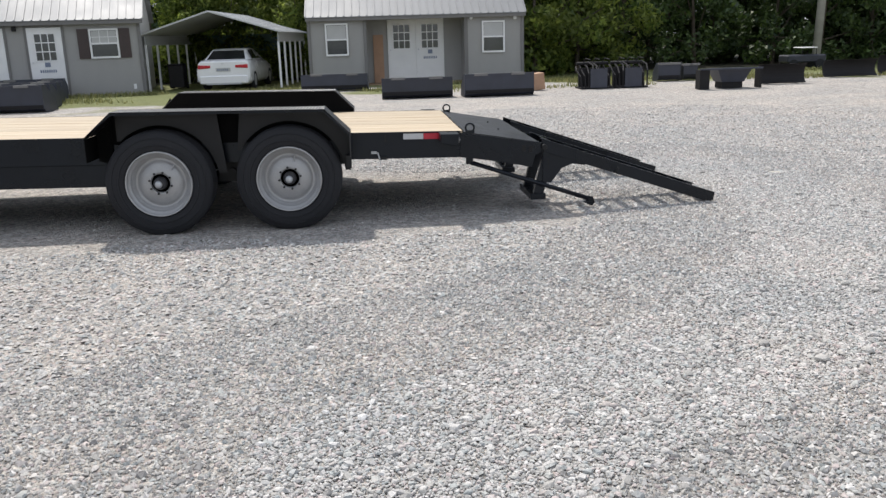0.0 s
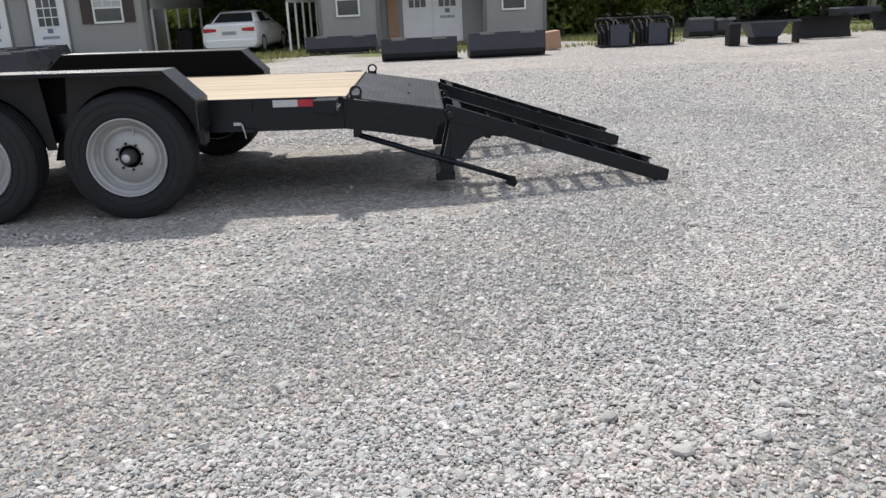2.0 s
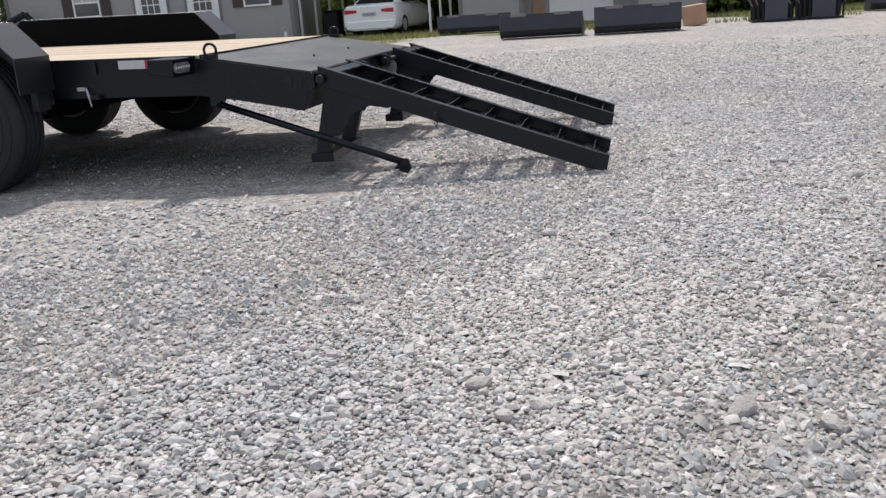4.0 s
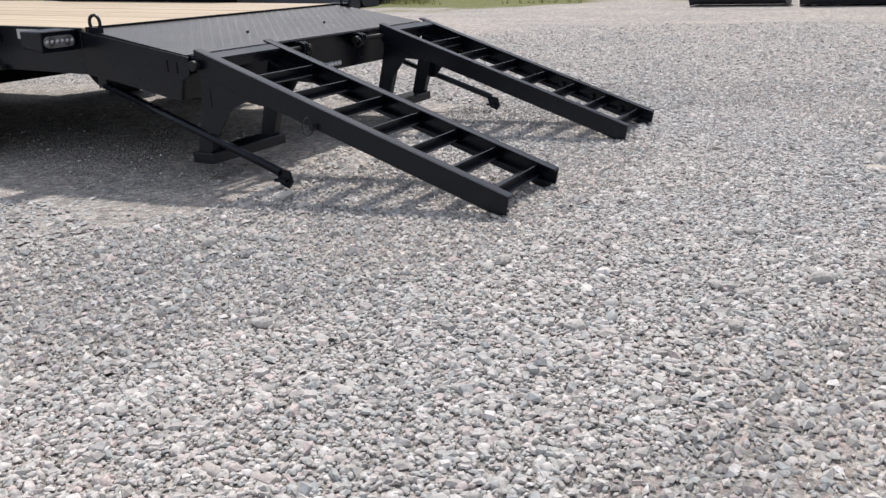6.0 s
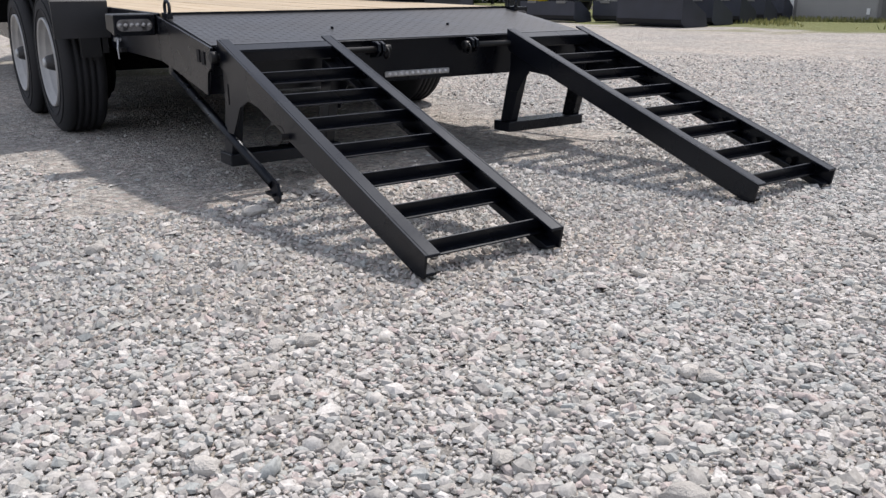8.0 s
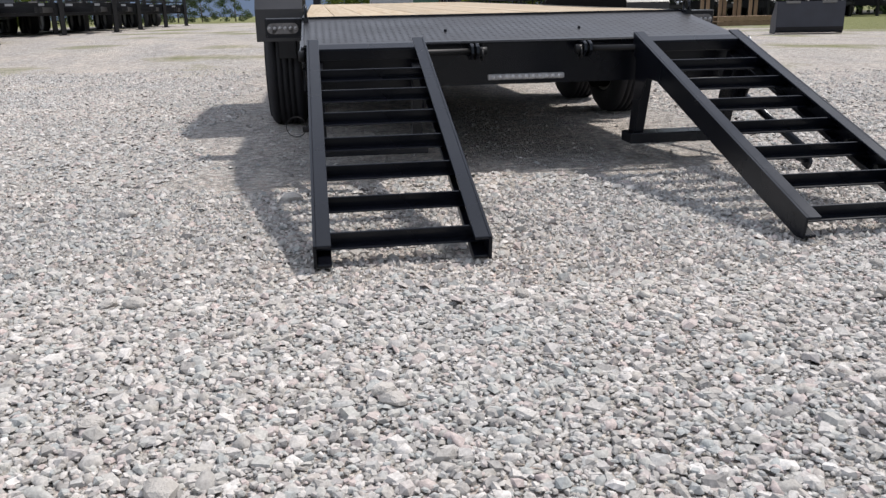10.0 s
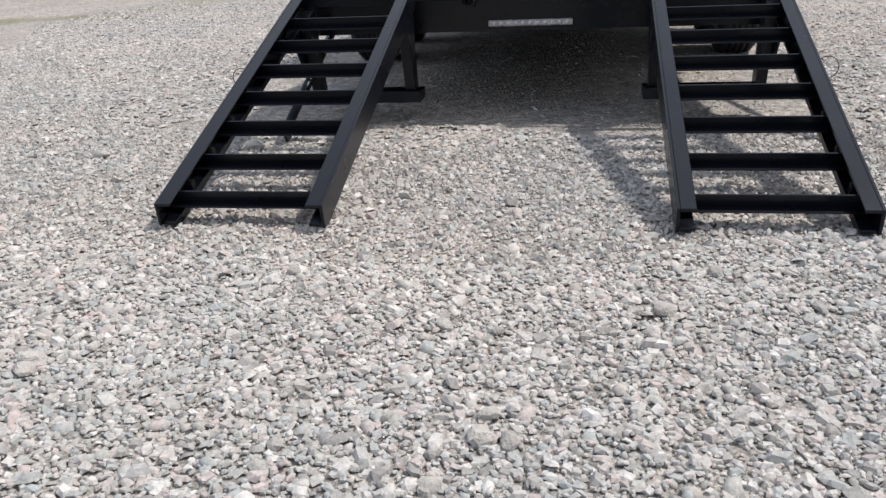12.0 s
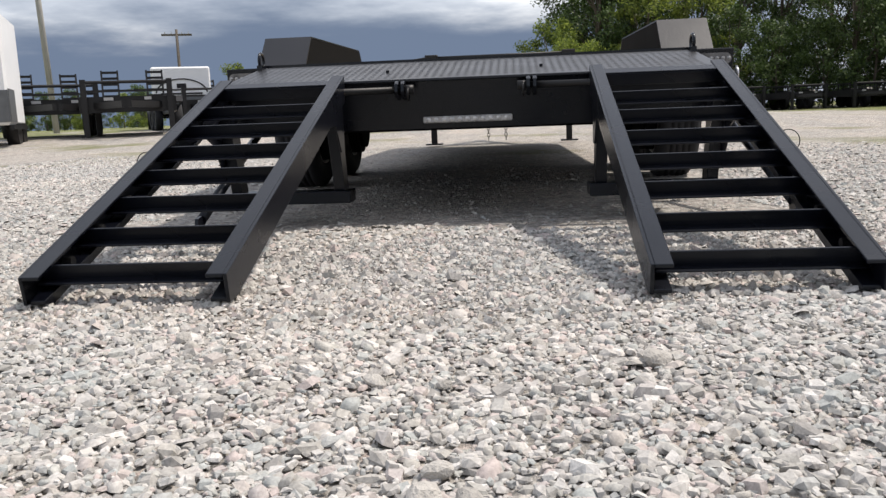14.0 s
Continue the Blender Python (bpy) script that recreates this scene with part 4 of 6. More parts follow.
# tongue, twin jacks with a cross shaft, chains
NOSE = FRONT
b = B()
for s in (-1, 1):
    prism(b, [(NOSE, s * 0.70), (NOSE, s * 0.58), (NOSE - 1.45, s * 0.02), (NOSE - 1.45, s * 0.12)], "z", DECK - 0.30, DECK - 0.12)
bx(b, NOSE - 1.75, NOSE - 1.38, -0.07, 0.07, DECK - 0.27, DECK - 0.15)
part("tongue", b, BLACK, trailer, world_space=False)
b = B()
torus(b, (NOSE - 1.83, 0, DECK - 0.21), 0.055, 0.022, "z", seg=20, tube=8)
part("pintle_eye", b, BLACK_FLAT, trailer)
for s in (-1, 1):
    x = -7.95
    b = B()
    bx(b, x - 0.05, x + 0.05, s * 0.905 - 0.05, s * 0.905 + 0.05, 0.42, 1.06)
    jack = part("jack_leg", b, BLACK, trailer, "black drop-leg jack", bevel=0.004, world_space=True)
    b = B()
    bx(b, x - 0.038, x + 0.038, s * 0.905 - 0.038, s * 0.905 + 0.038, 0.03, 0.43)
    part("drop_leg", b, BLACK_FLAT, jack)
    b = B()
    bx(b, x - 0.11, x + 0.11, s * 0.905 - 0.11, s * 0.905 + 0.11, 0.012, 0.03)
    part("foot_plate", b, BLACK_FLAT, jack)
    b = B()
    bx(b, x - 0.07, x + 0.07, s * 0.905 - 0.085, s * 0.905 + 0.085, 1.06, 1.20)
    part("gear_box", b, BLACK_FLAT, jack, bevel=0.008)
    b = B()
    bx(b, x - 0.06, FRONT + 0.02, s * 0.905 - 0.03, s * 0.905 + 0.03, 0.60, 0.78)
    part("jack_mount", b, BLACK, jack)
b = B()
cyl(b, (-7.95, -0.9, 1.16), (-7.95, 0.9, 1.16), 0.022, 10)
shaft = part("cross_shaft", b, BLACK_FLAT, trailer, world_space=True)
b = B()
tube_path(b, [(-7.95, -0.99, 1.16), (-7.95, -1.14, 1.14), (-7.95, -1.21, 1.08), (-7.95, -1.22, 1.0)], 0.02, 8)
part("crank", b, BLACK_FLAT, shaft)
b = B()
bx(b, -8.6, -8.25, -0.16, 0.42, 0.78, 1.06)
bx(b, -8.62, -8.23, -0.18, 0.44, 1.06, 1.085)
part("tool_box", b, GALV, trailer, "bright metal tongue tool box", bevel=0.006, world_space=True)
link = B()
torus(link, (0, 0, 0), 0.019, 0.0062, "y", seg=10, tube=5)
for v in link.verts:
    v.co.z *= 1.5
link_me = make("chain_link", link, CHAIN)
for yy in (-0.18, 0.06):
    b = B()
    bx(b, -8.22, -8.18, yy - 0.02, yy + 0.02, 0.62, 0.70)
    chain = part("safety_chain", b, CHAIN, trailer, "hanging zinc safety chain", world_space=True)
    for i in range(13):
        shared("chain_link", link_me, chain, pose(-8.2, yy, 0.61 - 0.045 * i, 0, 0, 90 * (i % 2)))


# ---- sheds ----
def ribbed_roof(parent, x0, x1, y_eave, z_eave, y_ridge, z_ridge, y_back, z_back):
    """Two metal slopes along x with raised ribs."""
    b = B()
    slopes = ((y_eave, z_eave, y_ridge, z_ridge), (y_ridge, z_ridge, y_back, z_back))
    for ya, za, yb, zb in slopes:
        prism(b, [(ya, za), (yb, zb), (yb, zb + 0.02), (ya, za + 0.02)], "x", x0, x1)
    roof = part("roof", b, ROOF_METAL, parent, "light ribbed metal roof")
    k = int((x1 - x0) / 0.23)
    for ya, za, yb, zb in slopes:
        b = B()
        prism(b, [(ya, za + 0.0205), (yb, zb + 0.0205), (yb, zb + 0.045), (ya, za + 0.045)], "x", -0.018, 0.018)
        rib_me = make("rib", b, ROOF_METAL)
        for i in range(k + 1):
            shared("rib", rib_me, roof, pose(x0 + 0.019 + (x1 - x0 - 0.038) * i / k, 0, 0))


def add_window(parent, xc, z0, z1, w, y, cols, rows, shutters=False):
    """A framed double-hung window in front of the wall plane y (facing -y)."""
    b = B()
    f = 0.05
    for x0, x1, za, zb in ((xc - w / 2 - f, xc - w / 2, z0 - f, z1 + f), (xc + w / 2, xc + w / 2 + f, z0 - f, z1 + f), (xc - w / 2, xc + w / 2, z1, z1 + f), (xc - w / 2, xc + w / 2, z0 - f, z0)):
        bx(b, x0, x1, y - 0.045, y - 0.005, za, zb)
    win = part("window", b, WHITE_PAINT, parent)
    b = B()
    bx(b, xc - w / 2, xc + w / 2, y - 0.012, y - 0.006, z0, z1)
    part("pane", b, WINDOW_GLASS, win)
    b = B()
    zm = (z0 + z1) / 2
    bx(b, xc - w / 2, xc + w / 2, y - 0.035, y - 0.013, zm - 0.022, zm + 0.022)
    part("meeting_rail", b, WHITE_PAINT, win)
    b = B()
    bx(b, xc - w / 2 + 0.01, xc + w / 2 - 0.01, y - 0.0128, y - 0.0122, zm + 0.02, z1 - 0.01)
    part("blind", b, BLIND, win, "pale half-drawn blind")
    b = B()
    for i in range(1, cols):
        x = xc - w / 2 + w * i / cols
        bx(b, x - 0.008, x + 0.008, y - 0.024, y - 0.013, zm + 0.022, z1)
    for i in range(1, rows):
        z = zm + (z1 - zm) * i / rows
        bx(b, xc - w / 2, xc + w / 2, y - 0.024, y - 0.0135, z - 0.008, z + 0.008)
    if cols > 1:
        part("muntin", b, WHITE_PAINT, win)
    else:
        b.free()
    if shutters:
        for s in (-1, 1):
            b = B()
            c = xc + s * (w / 2 + f + 0.17)
            bx(b, c - 0.155, c + 0.155, y - 0.03, y - 0.004, z0 - f, z1 + f)
            for i in range(14):
                z = z0 + (z1 - z0) * (i + 0.5) / 14
                bx(b, c - 0.12, c + 0.12, y - 0.04, y - 0.03, z - 0.018, z + 0.012)
            part("shutter", b, SHUTTER, win, "dark brown louvred shutter")
    return win


def add_door(parent, x0, x1, z0, z1, y, glass_z=0.55, bars=True):
    b = B()
    bx(b, x0, x1, y - 0.03, y + 0.01, z0, z1)
    door = part("door", b, WHITE_PAINT, parent, "white door with a nine-pane upper light", bevel=0.006)
    w = x1 - x0
    gx0, gx1, gz0, gz1 = x0 + 0.2 * w, x1 - 0.2 * w, z0 + (z1 - z0) * 0.53, z1 - (z1 - z0) * 0.085
    b = B()
    bx(b, gx0, gx1, y - 0.037, y - 0.031, gz0, gz1)
    part("pane", b, WINDOW_GLASS, door)
    b = B()
    for i in range(4):
        x = gx0 + (gx1 - gx0) * i / 3
        bx(b, x - 0.013, x + 0.013, y - 0.05, y - 0.038, gz0 - 0.013, gz1 + 0.013)
        z = gz0 + (gz1 - gz0) * i / 3
        bx(b, gx0, gx1, y - 0.049, y - 0.0385, z - 0.013, z + 0.013)
    part("muntin", b, WHITE_PAINT, door)
    b = B()
    for za, zb in ((0.06, 0.24), (0.29, 0.47)):
        for xa, xb in ((0.14, 0.46), (0.54, 0.86)):
            bx(b, x0 + xa * w, x0 + xb * w, y - 0.036, y - 0.031, z0 + za * (z1 - z0), z0 + zb * (z1 - z0))
    part("raised_panel", b, WHITE_PAINT, door)
    if bars:
        b = B()
        zc = z0 + (z1 - z0) * 0.36
        for i in range(8):
            a = x0 + w * (0.26 + i * 0.062)
            bx(b, a, a + w * 0.042, y - 0.041, y - 0.0372, zc, zc + 0.075)
        tagged(part("door_lettering", b, BAR_GREY, door), kind="stuff")
        b = B()
        bx(b, x0 + 0.42 * w, x0 + 0.58 * w, y - 0.041, y - 0.0372, zc + 0.15, zc + 0.27)
        part("door_emblem", b, BAR_GREY, door)
    b = B()
    cyl(b, (x0 + 0.08 * w, y - 0.03, z0 + 0.95), (x0 + 0.08 * w, y - 0.075, z0 + 0.95), 0.022, 10)
    part("door_knob", b, CHROME, door)
    return door


WINDOW_GLASS = shade("window_glass", (0.03, 0.034, 0.036), 0.07, 0, 0.2, 2, 30, 0.0, 0.8)
BLIND = shade("window_blind", (0.42, 0.42, 0.41), 0.6, 0, 0.1, 3, 60, 0.0)


def shed_walls(name, x0, x1, y0, y1, z1, parent, holes=()):
    """Grooved panel siding on a box; holes: x ranges left open at the front."""
    b = B()
    edges = [x0] + [v for h in holes for v in h] + [x1]
    strip = B()
    bx(strip, 0, 0.392, -0.004, -0.0005, 0.13, z1)
    strip_me = make("siding_board", strip, SIDING)
    boards = []
    for a, c in zip(edges[0::2], edges[1::2]):
        bx(b, a, c, y0, y0 + 0.09, 0.12, z1)
        x = a + 0.02
        while x < c - 0.39:
            boards.append(x)
            x += 0.405
    bx(b, x0, x0 + 0.09, y0 + 0.091, y1, 0.12, z1)
    bx(b, x1 - 0.09, x1, y0 + 0.091, y1, 0.12, z1)
    bx(b, x0 + 0.091, x1 - 0.091, y1 - 0.09, y1, 0.12, z1)
    wall = part("wall", b, SIDING, parent)
    for x in boards:
        shared("siding_board", strip_me, wall, pose(x, y0, 0))
    b = B()
    for k in range(3):
        y = y0 + 0.2 + (y1 - y0 - 0.4) * k / 2
        bx(b, x0 + 0.03, x1 - 0.03, y - 0.06, y + 0.06, 0.0, 0.118)
    part("skid", b, BIN_DARK, parent)


def gable(parent, x, y0, y1, z0, zr):
    b = B()
    prism(b, [(y0, z0), (y1, z0), ((y0 + y1) / 2, zr)], "x", x - 0.045, x + 0.045)
    part("gable", b, SIDING, parent)


YS = 19.0
# long office shed
shed = thing("office_shed", Matrix.Translation((-8.07, 18.9, -0.165)) @ Matrix.Rotation(radians(10), 4, "Z") @ Matrix.Diagonal((1, 1, 1.075, 1)) @ Matrix.Translation((7.98, -19.0, 0)), "grey portable office shed with white doors and shutters", "shed")
LX0, LX1 = -16.6, -7.98
shed_walls("wall", LX0, LX1, YS, YS + 4.6, 2.2, shed)
gable(shed, LX1 - 0.05, YS, YS + 4.6, 2.2, 3.75)
gable(shed, LX0 + 0.05, YS, YS + 4.6, 2.2, 3.75)
ribbed_roof(shed, LX0 - 0.12, LX1 + 0.14, YS - 0.22, 2.17, YS + 2.3, 3.82, YS + 4.82, 2.17)
b = B()
bx(b, LX0 - 0.1, LX1 + 0.12, YS - 0.2, YS - 0.17, 2.07, 2.168)
part("fascia", b, TRIM_GREY, shed)
for x0, x1 in ((-11.11, -10.17), (-12.67, -11.73)):
    add_door(shed, x0, x1, 0.14, 2.01, YS - 0.012)
    b = B()
    for xa, xb, za, zb in ((x0 - 0.07, x0 - 0.002, 0.12, 2.08), (x1 + 0.002, x1 + 0.07, 0.12, 2.08), (x0 - 0.002, x1 + 0.002, 2.012, 2.08)):
        bx(b, xa, xb, YS - 0.04, YS - 0.008, za, zb)
    part("door_frame", b, TRIM_GREY, shed)
add_window(shed, -9.01, 1.20, 1.90, 0.72, YS - 0.008, 3, 2, True)
add_window(shed, -14.14, 1.20, 1.90, 0.72, YS - 0.008, 3, 2, True)
for x in (-11.42, -12.97):
    b = B()
    bx(b, x - 0.05, x + 0.05, YS - 0.12, YS - 0.01, 1.93, 2.05)
    part("porch_lamp", b, BIN_DARK, shed)
b = B()
bx(b, -8.32, -8.24, YS - 0.03, YS - 0.009, 0.28, 0.42)
part("outlet_box", b, WHITE_PAINT, shed)
for x in (LX0 + 0.03, LX1 - 0.03):
    b = B()
    bx(b, x - 0.05, x + 0.05, YS - 0.03, YS - 0.009, 0.12, 2.16)
    part("corner_trim", b, TRIM_GREY, shed)

# shed with a recessed porch
cabin = thing("cabin_shed", Matrix.Translation((0, 0, -0.12)) @ Matrix.Diagonal((1, 1, 1.06, 1)), "grey shed with recessed porch and white double doors", "shed")
RX0, RX1 = -3.08, 3.64
PX0, PX1 = -1.28, 1.78
shed_walls("wall", RX0, RX1, YS, YS + 4.4, 2.08, cabin, ((PX0, PX1),))
b = B()
yb = YS + 0.95
bx(b, PX0 - 0.088, PX1 + 0.088, yb, yb + 0.08, 0.12, 2.08)
bx(b, PX0 - 0.09, PX0 - 0.001, YS + 0.092, yb - 0.001, 0.12, 2.08)
bx(b, PX1 + 0.001, PX1 + 0.09, YS + 0.092, yb - 0.001, 0.12, 2.08)
bx(b, PX0 + 0.001, PX1 - 0.001, YS + 0.092, yb - 0.001, 2.0, 2.08)
part("porch_wall", b, SIDING, cabin)
b = B()
bx(b, PX0 + 0.002, PX1 - 0.002, YS - 0.02, yb - 0.002, 0.06, 0.13)
part("porch_floor", b, CRATE, cabin)
gable(cabin, RX0 + 0.05, YS, YS + 4.4, 2.08, 3.6)
gable(cabin, RX1 - 0.05, YS, YS + 4.4, 2.08, 3.6)
ribbed_roof(cabin, RX0 - 0.06, RX1 + 0.06, YS - 0.2, 2.06, YS + 2.2, 3.67, YS + 4.6, 2.06)
b = B()
bx(b, RX0 - 0.04, RX1 + 0.04, YS - 0.18, YS - 0.15, 1.97, 2.058)
part("fascia", b, TRIM_GREY, cabin)
add_door(cabin, -0.615, 0.29, 0.14, 1.99, yb - 0.012, bars=False)
add_door(cabin, 0.295, 1.20, 0.14, 1.99, yb - 0.012)
for x in (RX0 + 0.04, PX0 - 0.045, PX1 + 0.045, RX1 - 0.04):
    b = B()
    bx(b, x - 0.05, x + 0.05, YS - 0.03, YS - 0.009, 0.12, 2.04)
    part("corner_trim", b, TRIM_GREY, cabin)
add_window(cabin, -2.20, 1.03, 1.85, 0.60, YS - 0.008, 1, 1)
add_window(cabin, 2.68, 1.0, 1.81, 0.62, YS - 0.008, 1, 1)
b = B()
bx(b, PX0 + 0.2, PX0 + 0.52, yb - 0.06, yb - 0.02, 0.02, 1.52)
solo("leaning_board", b, CARDBOARD, Matrix(), "reddish brown board leaning in the porch", "board")
b = B()
cyl(b, (1.98, YS - 0.09, 1.96), (1.98, YS - 0.01, 1.96), 0.05, 12)
part("security_camera", b, WHITE_PAINT, cabin)
b = B()
cyl(b, (3.36, YS - 0.09, 1.93), (3.36, YS - 0.01, 1.93), 0.05, 12)
part("security_camera", b, WHITE_PAINT, cabin)

# ---- carport with the car ----
carport = thing("carport", Matrix.Translation((-8.1, 19.6, 0)) @ Matrix.Rotation(radians(-4), 4, "Z") @ Matrix.Translation((8.1, -19.6, 0)), "open metal carport with a low gable roof", "carport")
CX0, CX1, CYF, CYB = -8.1, -4.0, 19.5, 25.2
xr = (CX0 + CX1) / 2
b = B()
for (xa, za), (xb2, zb) in (((CX0 - 0.12, 1.68), (xr, 2.34)), ((xr, 2.34), (CX1 + 0.12, 1.68))):
    prism(b, [(xa, za), (xb2, zb), (xb2, zb + 0.03), (xa, za + 0.03)], "y", CYF - 0.15, CYB)
car_roof = part("roof", b, CARPORT_METAL, carport)
for (xa, za), (xb2, zb) in (((CX0 - 0.12, 1.68), (xr, 2.34)), ((xr, 2.34), (CX1 + 0.12, 1.68))):
    b = B()
    prism(b, [(xa, za + 0.0305), (xb2, zb + 0.0305), (xb2, zb + 0.05), (xa, za + 0.05)], "y", -0.02, 0.02)
    rib_me = make("rib", b, CARPORT_METAL)
    for i in range(22):
        shared("rib", rib_me, car_roof, pose(0, CYF - 0.13 + (CYB - CYF + 0.1) * i / 21, 0))
for x in (CX0, CX1):
    b = B()
    bx(b, x - 0.01, x + 0.01, CYF, CYB, 1.40, 1.70)
    part("side_band", b, CARPORT_METAL, carport)
    for i in range(6):
        y = CYF + 0.05 + (CYB - CYF - 0.1) * i / 5
        b = B()
        bx(b, x - 0.03, x + 0.03, y - 0.03, y + 0.03, 0.0, 1.42)
        part("post", b, WHITE_PAINT, carport)
b = B()
bx(b, CX0, CX1, CYB - 0.03, CYB, 1.1, 1.7)
part("back_band", b, GREEN_PAINT, carport)


def add_car(m):
    car = thing("car", m, "white four-door saloon car parked under the carport", "car")
    # rear of the car towards -y, 1.86 wide, 4.9 long
    b = B()
    W = 0.93
    rows = []
    prof = [(0.0, 0.30, 0.98, 0.92), (0.05, 0.24, 1.02, 0.93), (0.35, 0.20, 1.06, 0.93), (1.0, 0.22, 1.05, 0.93), (2.6, 0.22, 1.0, 0.93), (3.6, 0.22, 0.98, 0.93), (4.5, 0.24, 0.82, 0.90), (4.88, 0.32, 0.62, 0.76)]
    for y, z0, z1, w in prof:
        ring = [(-w * 0.9, z0), (-w, z0 + 0.12), (-w, z1 * 0.62), (-w * 0.95, z1 - 0.07), (-w * 0.85, z1), (w * 0.85, z1), (w * 0.95, z1 - 0.07), (w, z1 * 0.62), (w, z0 + 0.12), (w * 0.9, z0)]
        rows.append([b.verts.new((x, y, z)) for x, z in ring])
    for p, q in zip(rows, rows[1:]):
        for i in range(10):
            f = b.faces.new((p[i], p[(i + 1) % 10], q[(i + 1) % 10], q[i]))
            f.smooth = True
    b.faces.new(rows[0][::-1])
    b.faces.new(rows[-1])
    part("body", b, CAR_WHITE, car)
    b = B()
    rows = []
    for y, z, w in ((0.55, 1.04, 0.78), (1.15, 1.40, 0.60), (1.7, 1.45, 0.60), (2.5, 1.42, 0.60), (3.3, 1.02, 0.75)):
        rows.append([b.verts.new((x, y, zz)) for x, zz in ((-0.82, 1.0), (-w, z), (w, z), (0.82, 1.0))])
    for p, q in zip(rows, rows[1:]):
        for i in range(3):
            b.faces.new((p[i], p[i + 1], q[i + 1], q[i])).smooth = True
    b.faces.new(rows[0][::-1])
    b.faces.new(rows[-1])
    part("cabin", b, CAR_WHITE, car)

    def pane(name, quad, label):
        b = B()
        p = [Vector(q) for q in quad]
        n = (p[1] - p[0]).cross(p[3] - p[0]).normalized() * 0.008
        lo, hi = [b.verts.new(q - n * 0.5) for q in p], [b.verts.new(q + n) for q in p]
        b.faces.new(hi)
        for q in range(4):
            b.faces.new((lo[q], lo[(q + 1) % 4], hi[(q + 1) % 4], hi[q]))
        part(name, b, CAR_GLASS, car, label)
    pane("rear_window", [(-0.69, 0.60, 1.07), (0.69, 0.60, 1.07), (0.55, 1.09, 1.364), (-0.55, 1.09, 1.364)], "dark tinted rear window")
    for s in (-1, 1):
        for ya, yb, za, zb in ((1.22, 1.92, 1.40, 1.42), (1.98, 2.72, 1.42, 1.30)):
            lo, up = s * 0.80, s * 0.635
            quad = [(lo, ya, 1.06), (lo, yb, 1.06), (up, yb - (0.14 if yb > 2.5 else 0.0), zb - 0.03), (up, ya + (0.12 if ya < 1.5 else 0.0), za - 0.03)]
            pane("side_window", quad if s > 0 else quad[::-1], "dark tinted side window")
    for s in (-1, 1):
        b = B()
        bx(b, s * 0.66 - 0.22, s * 0.66 + 0.22, -0.025, 0.12, 0.76, 0.90)
        for v in b.verts:
            if v.co.x * s < 0.5:
                v.co.z += -0.02 if v.co.z > 0.8 else 0.03
        part("tail_lamp", b, TAIL_RED, car, "red wrap-round tail lamp", bevel=0.015)
        b = B()
        bx(b, s * 0.72 - 0.09, s * 0.72 + 0.09, -0.02, 0.02, 0.44, 0.455)
        part("reflector", b, TAIL_RED, car)
        b = B()
        cyl(b, (s * 0.6, -0.02, 0.33), (s * 0.6, 0.15, 0.33), 0.045, 12)
        part("exhaust", b, CHROME, car)
        for y in (0.95, 3.85):
            b = B()
            lathe(b, [(0.20, -0.10), (0.30, -0.11), (0.33, -0.08), (0.33, 0.08), (0.30, 0.11), (0.20, 0.10)], 28, (s * 0.0, 0, 0))
            bmesh.ops.rotate(b, verts=b.verts[:], cent=(0, 0, 0), matrix=Matrix.Rotation(radians(90), 3, "Z"))
            bmesh.ops.translate(b, verts=b.verts[:], vec=(s * 0.83, y, 0.325))
            w = part("wheel", b, RUBBER, car)
            b = B()
            cyl(b, (s * 0.86, y, 0.325), (s * 0.935, y, 0.325), 0.205, 20)
            part("rim", b, GALV, w)
    b = B()
    bx(b, -0.26, 0.26, -0.012, 0.01, 0.66, 0.79)
    part("number_plate", b, BLIND, car)
    b = B()
    for i in range(6):
        bx(b, -0.2 + 0.068 * i, -0.16 + 0.068 * i, -0.016, -0.0125, 0.69, 0.76)
    part("plate_bars", b, BAR_GREY, car)
    b = B()
    bx(b, -0.85, 0.85, -0.045, 0.05, 0.24, 0.52)
    part("bumper", b, CAR_WHITE, car, bevel=0.03)
    b = B()
    bx(b, -0.62, 0.62, -0.055, -0.03, 0.21, 0.27)
    part("diffuser", b, GALV, car)
    b = B()
    torus(b, (0, -0.012, 0.93), 0.035, 0.008, "y", seg=16, tube=6)
    part("badge", b, CHROME, car)
    return car


add_car(Matrix.LocRotScale((-5.68, 18.7, 0.0), Euler((0, 0, radians(-4))), (0.86, 0.86, 0.86)))
b = B()
bx(b, -0.3, 0.3, -0.35, 0.35, 0.06, 0.95)
wb = thing("wheelie_bin", pose(-7.45, 20.6, 0) @ Matrix.Scale(0.8, 4), "black wheeled rubbish bin beside the carport post", "bin")
part("body", b, BIN_DARK, wb, bevel=0.03)
b = B()
bx(b, -0.32, 0.32, -0.38, 0.38, 0.952, 1.0)
part("lid", b, BIN_DARK, wb, bevel=0.02)
for s in (-1, 1):
    b = B()
    cyl(b, (s * 0.26, 0.3, 0.09), (s * 0.33, 0.3, 0.09), 0.09, 14)
    part("wheel", b, RUBBER, wb)


